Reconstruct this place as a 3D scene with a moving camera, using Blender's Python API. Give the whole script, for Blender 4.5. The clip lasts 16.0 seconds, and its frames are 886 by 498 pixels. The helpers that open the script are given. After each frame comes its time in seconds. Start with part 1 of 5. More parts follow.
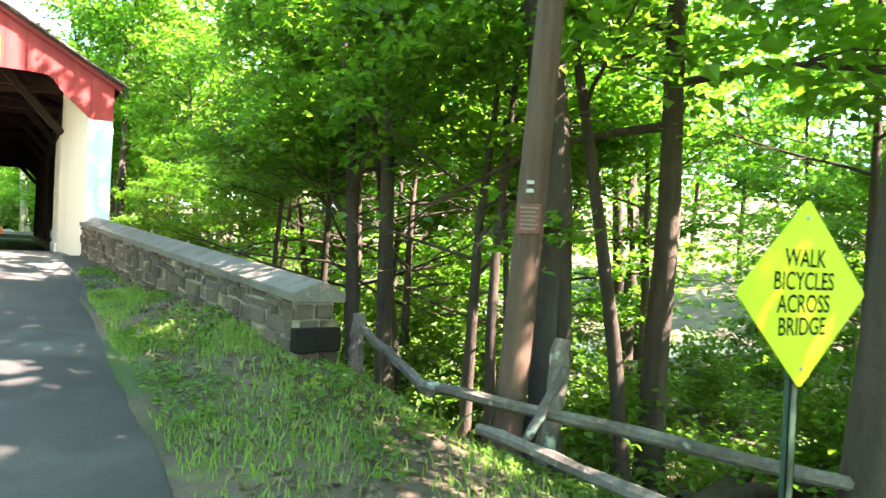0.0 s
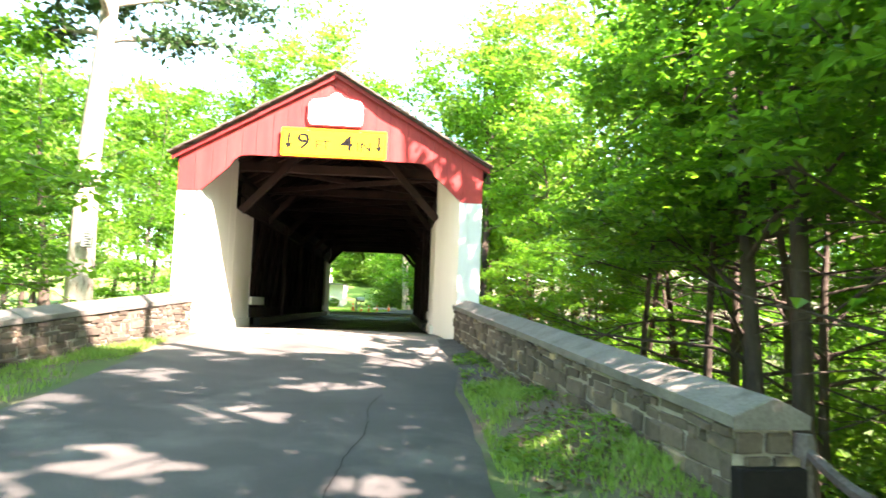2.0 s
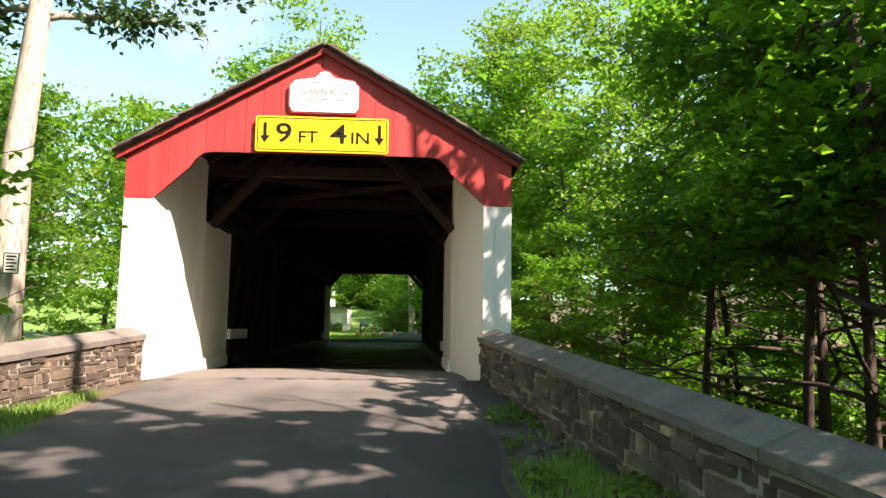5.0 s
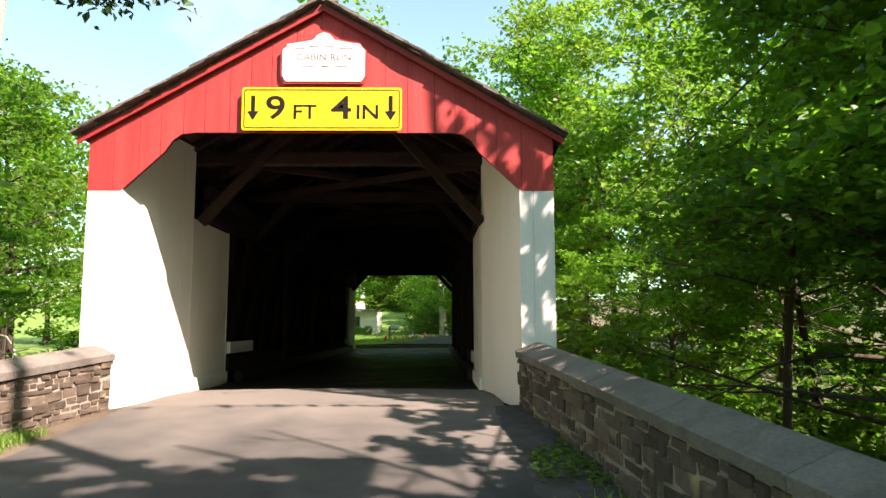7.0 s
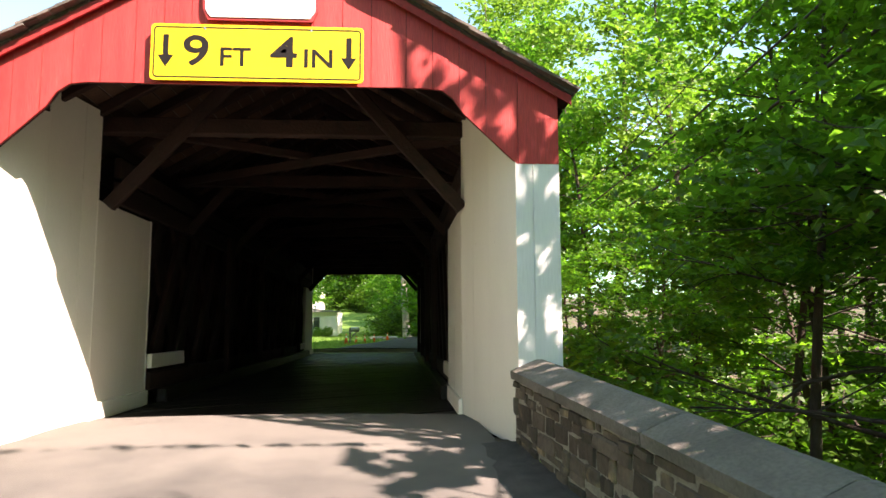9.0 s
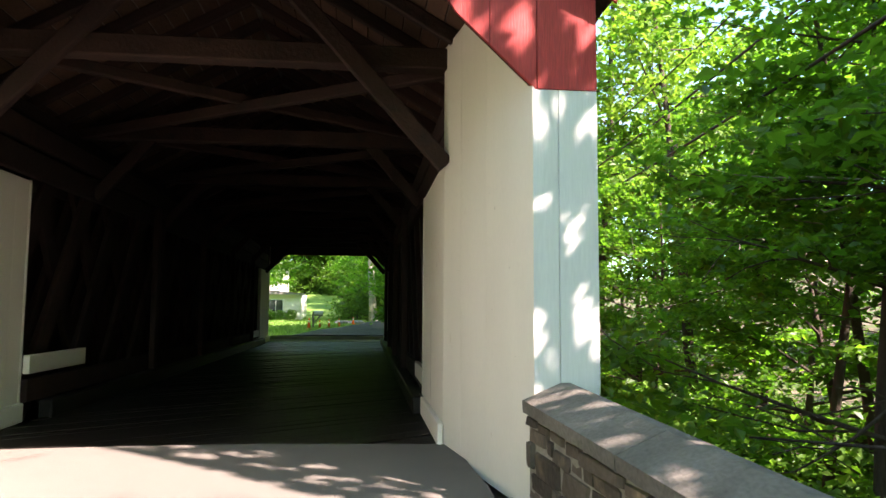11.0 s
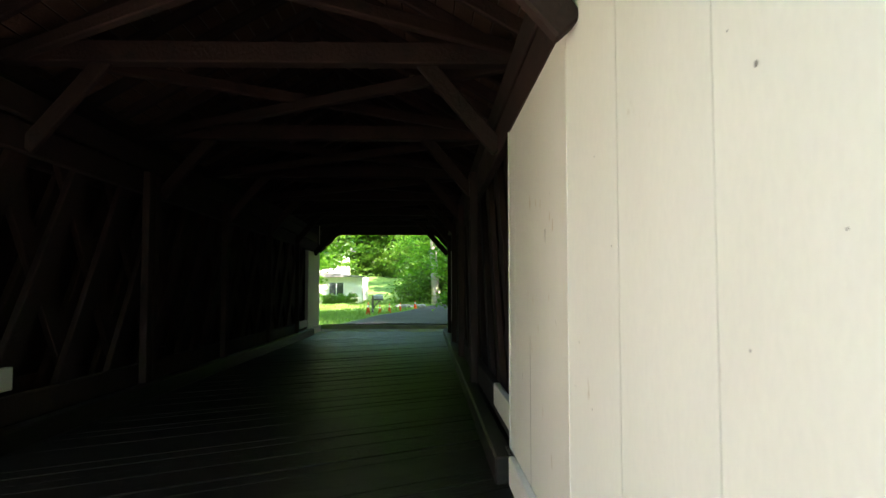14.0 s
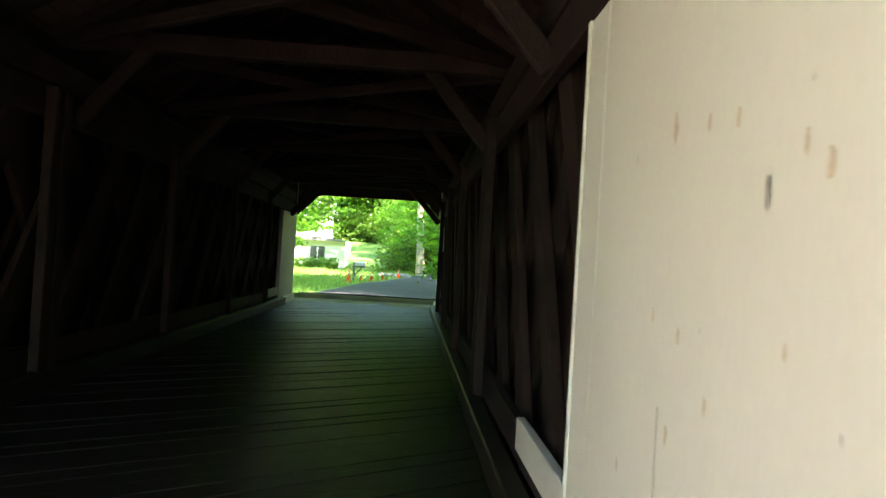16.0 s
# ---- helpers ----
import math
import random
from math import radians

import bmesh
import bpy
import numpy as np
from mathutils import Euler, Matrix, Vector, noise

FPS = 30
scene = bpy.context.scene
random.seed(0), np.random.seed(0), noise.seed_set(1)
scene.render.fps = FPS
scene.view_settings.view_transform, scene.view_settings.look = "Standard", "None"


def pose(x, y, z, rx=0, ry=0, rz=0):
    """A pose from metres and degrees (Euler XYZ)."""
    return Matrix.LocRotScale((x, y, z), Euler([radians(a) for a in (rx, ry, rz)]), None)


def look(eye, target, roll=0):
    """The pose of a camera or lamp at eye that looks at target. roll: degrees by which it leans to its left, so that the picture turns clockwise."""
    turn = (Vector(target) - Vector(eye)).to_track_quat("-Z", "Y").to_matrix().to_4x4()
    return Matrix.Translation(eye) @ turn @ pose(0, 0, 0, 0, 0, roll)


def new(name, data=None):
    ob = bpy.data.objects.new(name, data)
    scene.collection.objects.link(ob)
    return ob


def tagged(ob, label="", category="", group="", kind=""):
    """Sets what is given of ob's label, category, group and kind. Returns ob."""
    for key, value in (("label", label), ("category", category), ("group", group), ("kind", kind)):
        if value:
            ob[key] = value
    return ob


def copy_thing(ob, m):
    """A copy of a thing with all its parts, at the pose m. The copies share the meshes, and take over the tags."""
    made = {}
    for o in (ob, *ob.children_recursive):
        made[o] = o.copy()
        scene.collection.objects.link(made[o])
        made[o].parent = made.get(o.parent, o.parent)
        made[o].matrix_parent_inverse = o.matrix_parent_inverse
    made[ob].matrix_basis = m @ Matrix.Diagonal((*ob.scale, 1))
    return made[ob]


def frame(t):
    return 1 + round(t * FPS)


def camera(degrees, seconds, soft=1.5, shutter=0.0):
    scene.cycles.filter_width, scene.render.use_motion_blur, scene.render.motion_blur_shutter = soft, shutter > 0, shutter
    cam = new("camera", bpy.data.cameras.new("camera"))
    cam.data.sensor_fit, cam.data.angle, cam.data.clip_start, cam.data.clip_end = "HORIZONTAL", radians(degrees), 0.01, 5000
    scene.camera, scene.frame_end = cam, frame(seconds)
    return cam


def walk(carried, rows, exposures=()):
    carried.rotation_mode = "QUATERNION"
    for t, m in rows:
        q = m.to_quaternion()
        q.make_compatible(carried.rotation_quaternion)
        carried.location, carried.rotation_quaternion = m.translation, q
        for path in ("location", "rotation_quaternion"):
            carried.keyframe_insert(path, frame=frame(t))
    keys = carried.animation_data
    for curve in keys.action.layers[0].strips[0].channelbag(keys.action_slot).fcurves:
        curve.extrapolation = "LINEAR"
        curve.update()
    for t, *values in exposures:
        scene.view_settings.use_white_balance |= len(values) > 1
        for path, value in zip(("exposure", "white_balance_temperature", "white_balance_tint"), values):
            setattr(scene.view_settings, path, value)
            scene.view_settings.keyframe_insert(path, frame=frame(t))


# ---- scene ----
cam = camera(64.9, 16.0, shutter=0.4)
PATH = [
    (0, (1.311, -14.951, 0.593), (2.363, -13.25, 0.576), 2.8),
    (0.5, (1.37, -14.563, 0.615), (2.316, -12.8, 0.607), 3.2),
    (1, (1.388, -14.137, 0.647), (2.024, -12.242, 0.722), 3.3),
    (1.5, (1.362, -13.745, 0.684), (1.739, -11.785, 0.808), 2.7),
    (2, (1.34, -13.324, 0.718), (1.464, -11.333, 0.869), 2.1),
    (2.5, (1.307, -12.879, 0.741), (1.341, -10.887, 0.916), 1.9),
    (3, (1.317, -12.332, 0.78), (1.367, -10.341, 0.967), 1.4),
    (3.5, (1.244, -11.824, 0.797), (1.322, -9.835, 0.984), 1.4),
    (4, (1.225, -11.311, 0.831), (1.364, -9.325, 1.015), 1.5),
    (4.2, (1.235, -11.151, 0.835), (1.368, -9.167, 1.045), 1.3),
    (6.5, (1.374, -9.007, 0.965), (1.425, -7.019, 1.174), 0.3),
    (7, (1.419, -8.552, 1.002), (1.441, -6.563, 1.212), -0.1),
    (7.5, (1.358, -8.035, 1.041), (1.439, -6.048, 1.255), -0.0),
    (8, (1.388, -7.55, 1.067), (1.476, -5.563, 1.282), -0.1),
    (8.5, (1.395, -7.07, 1.082), (1.489, -5.083, 1.295), 0.2),
    (9, (1.33, -6.559, 1.11), (1.461, -4.575, 1.319), -0.2),
    (11.5, (1.428, -3.824, 1.249), (1.654, -1.842, 1.398), 0.5),
    (12, (1.432, -3.384, 1.239), (1.566, -1.393, 1.379), 0.3),
    (12.5, (1.423, -2.803, 1.291), (1.452, -0.807, 1.422), -0.6),
    (13, (1.455, -2.249, 1.331), (1.386, -0.254, 1.456), -0.6),
    (13.5, (1.45, -1.646, 1.363), (1.401, 0.35, 1.478), -0.2),
    (14, (1.505, -1.06, 1.379), (1.548, 0.937, 1.484), 0.0),
    (14.5, (1.476, -0.496, 1.399), (1.483, 1.503, 1.479), -0.0),
    (15, (1.491, 0.128, 1.417), (1.556, 2.126, 1.484), 0.9),
    (15.5, (1.488, 0.743, 1.424), (1.58, 2.74, 1.483), 2.1),
    (16, (1.384, 1.163, 1.47), (1.474, 3.161, 1.489), 3.5),
]
EXPOSURES = [(0.0, 3.6, 7150, 27), (1.0, 3.85, 7100, 28), (1.5, 3.8, 7150, 29), (2.2, 3.1, 7300, 30), (3.0, 2.0, 7400, 30), (4.0, 1.7, 7450, 30), (7.0, 1.75, 7450, 31), (9.0, 2.1, 7350, 31),
             (11.5, 2.55, 7050, 32), (12.5, 2.85, 6950, 32), (14.0, 3.15, 6750, 32), (15.0, 3.3, 6750, 32), (15.5, 3.4, 6750, 32), (16.0, 3.8, 6750, 32)]
walk(cam, [(t, look(eye, target, roll)) for t, eye, target, roll in PATH], EXPOSURES)

# ---- light ----
SUN = Vector((0.52, -0.47, 0.71)).normalized()
world = bpy.data.worlds.new("sky")
scene.world = world
world.use_nodes = True
wn = world.node_tree.nodes
sky = wn.new("ShaderNodeTexSky")
sky.sky_type = "NISHITA"
sky.sun_disc = False
sky.ozone_density = 0.4
sky.sun_elevation = math.asin(SUN.z)
sky.sun_rotation = math.atan2(SUN.x, SUN.y)
wn["Background"].inputs["Strength"].default_value = 0.08
haze = wn.new("ShaderNodeMix")
haze.data_type, haze.blend_type = "RGBA", "MULTIPLY"
haze.inputs[0].default_value, haze.inputs[7].default_value = 1.0, (0.68, 1.10, 0.98, 1)
world.node_tree.links.new(sky.outputs["Color"], haze.inputs[6])
clouds = wn.new("ShaderNodeTexNoise")
clouds.inputs["Scale"].default_value, clouds.inputs["Detail"].default_value = 2.2, 6.0
cloudy = wn.new("ShaderNodeMapRange")
cloudy.inputs["From Min"].default_value, cloudy.inputs["From Max"].default_value = 0.6, 0.85
white_out, lift_out = wn.new("ShaderNodeMapRange"), wn.new("ShaderNodeMapRange")
white_out.inputs["To Min"].default_value, white_out.inputs["To Max"].default_value = 0.9, 0.2
lift_out.inputs["To Min"].default_value, lift_out.inputs["To Max"].default_value = 1.4, 2.0
veil = wn.new("ShaderNodeHueSaturation")
for a, b in ((wn.new("ShaderNodeTexCoord").outputs["Generated"], clouds.inputs["Vector"]), (clouds.outputs["Fac"], cloudy.inputs["Value"]), (cloudy.outputs["Result"], white_out.inputs["Value"]),
             (cloudy.outputs["Result"], lift_out.inputs["Value"]), (white_out.outputs["Result"], veil.inputs["Saturation"]), (lift_out.outputs["Result"], veil.inputs["Value"]),
             (haze.outputs[2], veil.inputs["Color"]), (veil.outputs["Color"], wn["Background"].inputs["Color"])):
    world.node_tree.links.new(a, b)
sun_data = bpy.data.lights.new("sun", "SUN")
sun_data.energy, sun_data.angle, sun_data.color = 5.0, radians(0.5), (1.0, 0.95, 0.87)
sun = new("sun", sun_data)
sun.matrix_world = look(SUN * 60, (0, 0, 0))

# ---- materials ----
def mat(name, c1, c2, scale=2.0, fine=40.0, rough=0.8, bump=0.15, rnd=0.0, stretch=(1, 1, 1), turn=0.0, metal=0.0,
        contrast=0.35, fine_amount=0.25, third=None, third_at=(0.62, 0.7), third_scale=5.0, spec=0.4):
    """A worn surface: two colours in large patches, fine grain, optional third colour in stains, a shade per piece."""
    m = bpy.data.materials.new(name)
    m.use_nodes = True
    nt = m.node_tree
    n, link = nt.nodes, nt.links.new
    bsdf = n["Principled BSDF"]
    geo = n.new("ShaderNodeNewGeometry")
    mp = n.new("ShaderNodeMapping")
    mp.inputs["Scale"].default_value = stretch
    mp.inputs["Rotation"].default_value = (0, 0, turn)
    link(geo.outputs["Position"], mp.inputs["Vector"])
    vec = mp.outputs["Vector"]
    if rnd:
        info = n.new("ShaderNodeObjectInfo")
        comb = n.new("ShaderNodeVectorMath")
        comb.operation = "MULTIPLY_ADD"
        link(info.outputs["Random"], comb.inputs[0])
        comb.inputs[1].default_value = (37.0, 19.0, 53.0)
        link(vec, comb.inputs[2])
        vec = comb.outputs[0]

    def noise_at(s, detail=4.0):
        k = n.new("ShaderNodeTexNoise")
        k.inputs["Scale"].default_value = s
        k.inputs["Detail"].default_value = detail
        link(vec, k.inputs["Vector"])
        return k.outputs["Fac"]

    def ramp(fac, lo, hi):
        r = n.new("ShaderNodeMapRange")
        r.inputs["From Min"].default_value, r.inputs["From Max"].default_value = lo, hi
        link(fac, r.inputs["Value"])
        return r.outputs["Result"]

    def blend(fac, a, b, kind="MIX"):
        x = n.new("ShaderNodeMix")
        x.data_type, x.blend_type = "RGBA", kind
        for value, socket in ((fac, x.inputs[0]), (a, x.inputs[6]), (b, x.inputs[7])):
            if isinstance(value, (tuple, float, int)):
                socket.default_value = (*value, 1) if isinstance(value, tuple) else value
            else:
                link(value, socket)
        return x.outputs[2]

    big = ramp(noise_at(scale), 0.5 - contrast / 2, 0.5 + contrast / 2)
    col = blend(big, c1, c2)
    small = noise_at(fine, 6.0)
    if third:
        col = blend(ramp(noise_at(third_scale, 5.0), *third_at), col, third)
    grey = n.new("ShaderNodeMapRange")
    grey.inputs["From Min"].default_value, grey.inputs["From Max"].default_value = 0.25, 0.75
    grey.inputs["To Min"].default_value, grey.inputs["To Max"].default_value = 1 - fine_amount, 1 + fine_amount
    link(small, grey.inputs["Value"])
    comb3 = n.new("ShaderNodeCombineColor")
    for i in range(3):
        link(grey.outputs["Result"], comb3.inputs[i])
    col = blend(1.0, col, comb3.outputs[0], "MULTIPLY")
    if rnd:
        hsv = n.new("ShaderNodeHueSaturation")
        val = n.new("ShaderNodeMapRange")
        val.inputs["To Min"].default_value, val.inputs["To Max"].default_value = 1 - rnd, 1 + rnd
        link(info.outputs["Random"], val.inputs["Value"])
        link(val.outputs["Result"], hsv.inputs["Value"])
        link(col, hsv.inputs["Color"])
        col = hsv.outputs["Color"]
    link(col, bsdf.inputs["Base Color"])
    rg = n.new("ShaderNodeMapRange")
    rg.inputs["To Min"].default_value, rg.inputs["To Max"].default_value = max(rough - 0.12, 0.05), min(rough + 0.12, 1.0)
    link(small, rg.inputs["Value"])
    link(rg.outputs["Result"], bsdf.inputs["Roughness"])
    bsdf.inputs["Metallic"].default_value = metal
    bsdf.inputs["Specular IOR Level"].default_value = spec
    if bump:
        bp = n.new("ShaderNodeBump")
        bp.inputs["Strength"].default_value = bump
        bp.inputs["Distance"].default_value = 0.02
        link(small, bp.inputs["Height"])
        link(bp.outputs["Normal"], bsdf.inputs["Normal"])
    return m


def leaf_mat(name, c1, c2, glow=0.45, rough=0.5, through_leaf=1.85):
    """A leaf: diffuse and translucent, its shade varying from leaf to leaf."""
    m = bpy.data.materials.new(name)
    m.use_nodes = True
    nt = m.node_tree
    n, link = nt.nodes, nt.links.new
    bsdf = n["Principled BSDF"]
    geo = n.new("ShaderNodeNewGeometry")
    mix = n.new("ShaderNodeMix")
    mix.data_type = "RGBA"
    mix.inputs[6].default_value, mix.inputs[7].default_value = (*c1, 1), (*c2, 1)
    link(geo.outputs["Random Per Island"], mix.inputs[0])
    info = n.new("ShaderNodeObjectInfo")
    hsv = n.new("ShaderNodeHueSaturation")
    val = n.new("ShaderNodeMapRange")
    val.inputs["To Min"].default_value, val.inputs["To Max"].default_value = 0.8, 1.2
    link(info.outputs["Random"], val.inputs["Value"])
    link(val.outputs["Result"], hsv.inputs["Value"])
    link(mix.outputs[2], hsv.inputs["Color"])
    link(hsv.outputs["Color"], bsdf.inputs["Base Color"])
    bsdf.inputs["Roughness"].default_value = rough
    tr = n.new("ShaderNodeBsdfTranslucent")
    bright = n.new("ShaderNodeHueSaturation")
    bright.inputs["Value"].default_value = through_leaf
    bright.inputs["Saturation"].default_value = 1.05
    link(hsv.outputs["Color"], bright.inputs["Color"])
    link(bright.outputs["Color"], tr.inputs["Color"])
    ms = n.new("ShaderNodeMixShader")
    ms.inputs[0].default_value = glow
    link(bsdf.outputs[0], ms.inputs[1])
    link(tr.outputs[0], ms.inputs[2])
    link(ms.outputs[0], n["Material Output"].inputs["Surface"])
    return m


M = {
    "red": mat("red_paint", (0.40, 0.030, 0.028), (0.46, 0.045, 0.04), 1.2, 18, 0.6, 0.2, rnd=0.07, stretch=(6, 6, 0.5), third=(0.5, 0.09, 0.07), third_at=(0.66, 0.8)),
    "red_trim": mat("red_trim_paint", (0.30, 0.022, 0.022), (0.36, 0.03, 0.028), 2, 25, 0.6, 0.2),
    "cream": mat("cream_paint", (0.78, 0.735, 0.64), (0.82, 0.775, 0.68), 1.0, 30, 0.55, 0.06, rnd=0.02, stretch=(1.6, 1.6, 0.6), fine_amount=0.025,
                 third=(0.55, 0.45, 0.32), third_at=(0.72, 0.80), third_scale=7.0),
    "white": mat("white_paint", (0.73, 0.73, 0.71), (0.77, 0.76, 0.735), 1.0, 14, 0.55, 0.15, rnd=0.02, stretch=(5, 5, 0.5), fine_amount=0.05),
    # old brown timber, darkened further: the dimness under the roof is put in
    "timber": mat("dimmed_old_timber", (0.016, 0.0062, 0.0038), (0.031, 0.0125, 0.0078), 2.0, 30, 0.85, 0.4, rnd=0.25, third=(0.012, 0.0055, 0.004), third_at=(0.55, 0.7)),
    # grey boards in near-black: shade inside the bridge is part of this colour
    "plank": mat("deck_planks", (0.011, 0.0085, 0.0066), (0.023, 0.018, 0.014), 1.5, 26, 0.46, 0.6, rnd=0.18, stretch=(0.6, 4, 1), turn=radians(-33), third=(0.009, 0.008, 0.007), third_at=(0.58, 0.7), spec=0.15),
    "shingle": mat("cedar_shingle", (0.09, 0.075, 0.062), (0.16, 0.135, 0.115), 3, 30, 0.9, 0.4, rnd=0.3),
    "sheath": mat("roof_boards", (0.06, 0.03, 0.018), (0.095, 0.05, 0.031), 3, 30, 0.9, 0.4, rnd=0.2),
    "stone": mat("brown_fieldstone", (0.062, 0.046, 0.034), (0.125, 0.096, 0.071), 3.0, 22, 0.9, 0.6, rnd=0.38, contrast=0.5, third=(0.38, 0.27, 0.15), third_at=(0.6, 0.75), third_scale=2.0),
    "mortar": mat("lime_mortar", (0.20, 0.175, 0.14), (0.31, 0.275, 0.225), 4, 40, 0.95, 0.5, third=(0.25, 0.22, 0.18), third_at=(0.5, 0.7)),
    "coping": mat("concrete_coping", (0.125, 0.112, 0.094), (0.19, 0.17, 0.146), 2.0, 45, 0.92, 0.5, rnd=0.08, third=(0.115, 0.10, 0.082), third_at=(0.55, 0.72)),
    "asphalt": mat("asphalt", (0.046, 0.044, 0.041), (0.075, 0.070, 0.064), 0.8, 120, 0.9, 0.5, third=(0.12, 0.112, 0.10), third_at=(0.54, 0.75), third_scale=1.1, fine_amount=0.45),
    "far_asphalt": mat("grey_asphalt", (0.036, 0.036, 0.036), (0.055, 0.054, 0.053), 0.8, 120, 0.9, 0.5, third=(0.07, 0.068, 0.066), third_at=(0.56, 0.75), third_scale=1.1, fine_amount=0.4),
    "gravel": mat("loose_gravel", (0.05, 0.045, 0.04), (0.09, 0.08, 0.07), 6, 120, 0.95, 0.7, fine_amount=0.5),
    "metal": mat("galvanised_steel", (0.35, 0.36, 0.36), (0.45, 0.45, 0.45), 5, 60, 0.45, 0.05, metal=0.8),
    "green_steel": mat("green_post", (0.02, 0.05, 0.035), (0.03, 0.07, 0.05), 5, 60, 0.5, 0.1),
    "yellow": mat("yellow_sign", (0.76, 0.54, 0.008), (0.80, 0.57, 0.010), 2, 40, 0.4, 0.02, fine_amount=0.03),
    "lime": mat("lime_sign", (0.50, 0.78, 0.015), (0.54, 0.82, 0.02), 2, 40, 0.4, 0.02, fine_amount=0.03),
    "black": mat("black_paint", (0.012, 0.010, 0.0095), (0.017, 0.014, 0.013), 6, 40, 0.75, 0.0, spec=0.12),
    "cable": mat("black_cable", (0.03, 0.025, 0.022), (0.06, 0.045, 0.035), 6, 40, 0.7, 0.1),
    "bark": mat("brown_bark", (0.045, 0.032, 0.023), (0.092, 0.068, 0.05), 2, 18, 0.95, 0.9, rnd=0.15, stretch=(5, 5, 1.2), contrast=0.5),
    "pale_bark": mat("pale_bark", (0.36, 0.30, 0.24), (0.50, 0.43, 0.35), 2, 16, 0.95, 0.9, stretch=(5, 5, 0.9), contrast=0.5, third=(0.20, 0.15, 0.11), third_at=(0.55, 0.68)),
    "pole": mat("weathered_pole", (0.085, 0.046, 0.03), (0.15, 0.094, 0.066), 2, 25, 0.9, 0.5, stretch=(8, 8, 0.7), contrast=0.5),
    "rail": mat("grey_rail_wood", (0.095, 0.078, 0.062), (0.19, 0.165, 0.14), 3, 24, 0.95, 0.7, rnd=0.12, third=(0.40, 0.45, 0.36), third_at=(0.62, 0.7)),
    "dead": mat("dead_twigs", (0.30, 0.25, 0.20), (0.42, 0.37, 0.31), 3, 24, 0.95, 0.3),
    "orange": mat("orange_plastic", (0.80, 0.10, 0.02), (0.85, 0.13, 0.03), 3, 30, 0.5, 0.02, fine_amount=0.05),
    "house": mat("cream_siding", (0.78, 0.74, 0.66), (0.82, 0.78, 0.71), 2, 30, 0.7, 0.05, fine_amount=0.05),
    "roofing": mat("grey_shingle_roof", (0.17, 0.16, 0.155), (0.24, 0.23, 0.22), 3, 30, 0.9, 0.3),
    "glass": mat("dark_window", (0.03, 0.04, 0.045), (0.05, 0.06, 0.06), 2, 10, 0.08, 0.0, spec=0.8),
    "water": mat("creek_water", (0.05, 0.06, 0.04), (0.07, 0.08, 0.05), 1, 6, 0.12, 0.25, spec=0.7),
    "litter": mat("leaf_litter", (0.11, 0.075, 0.045), (0.20, 0.15, 0.09), 6, 60, 0.95, 0.5),
    "rock": mat("grey_rock", (0.22, 0.19, 0.17), (0.33, 0.30, 0.27), 2, 25, 0.9, 0.6),
    "maple": leaf_mat("maple_leaf", (0.04, 0.12, 0.013), (0.10, 0.22, 0.02), 0.58, 0.42, 2.5),
    "ash": leaf_mat("ash_leaf", (0.085, 0.175, 0.02), (0.15, 0.26, 0.035), 0.5),
    "hemlock": leaf_mat("needle", (0.025, 0.065, 0.022), (0.05, 0.10, 0.03), 0.25),
    "bush": leaf_mat("bush_leaf", (0.05, 0.135, 0.015), (0.12, 0.23, 0.025)),
    "grass": leaf_mat("grass_blade", (0.10, 0.21, 0.03), (0.19, 0.30, 0.06), 0.4, 0.6),
}


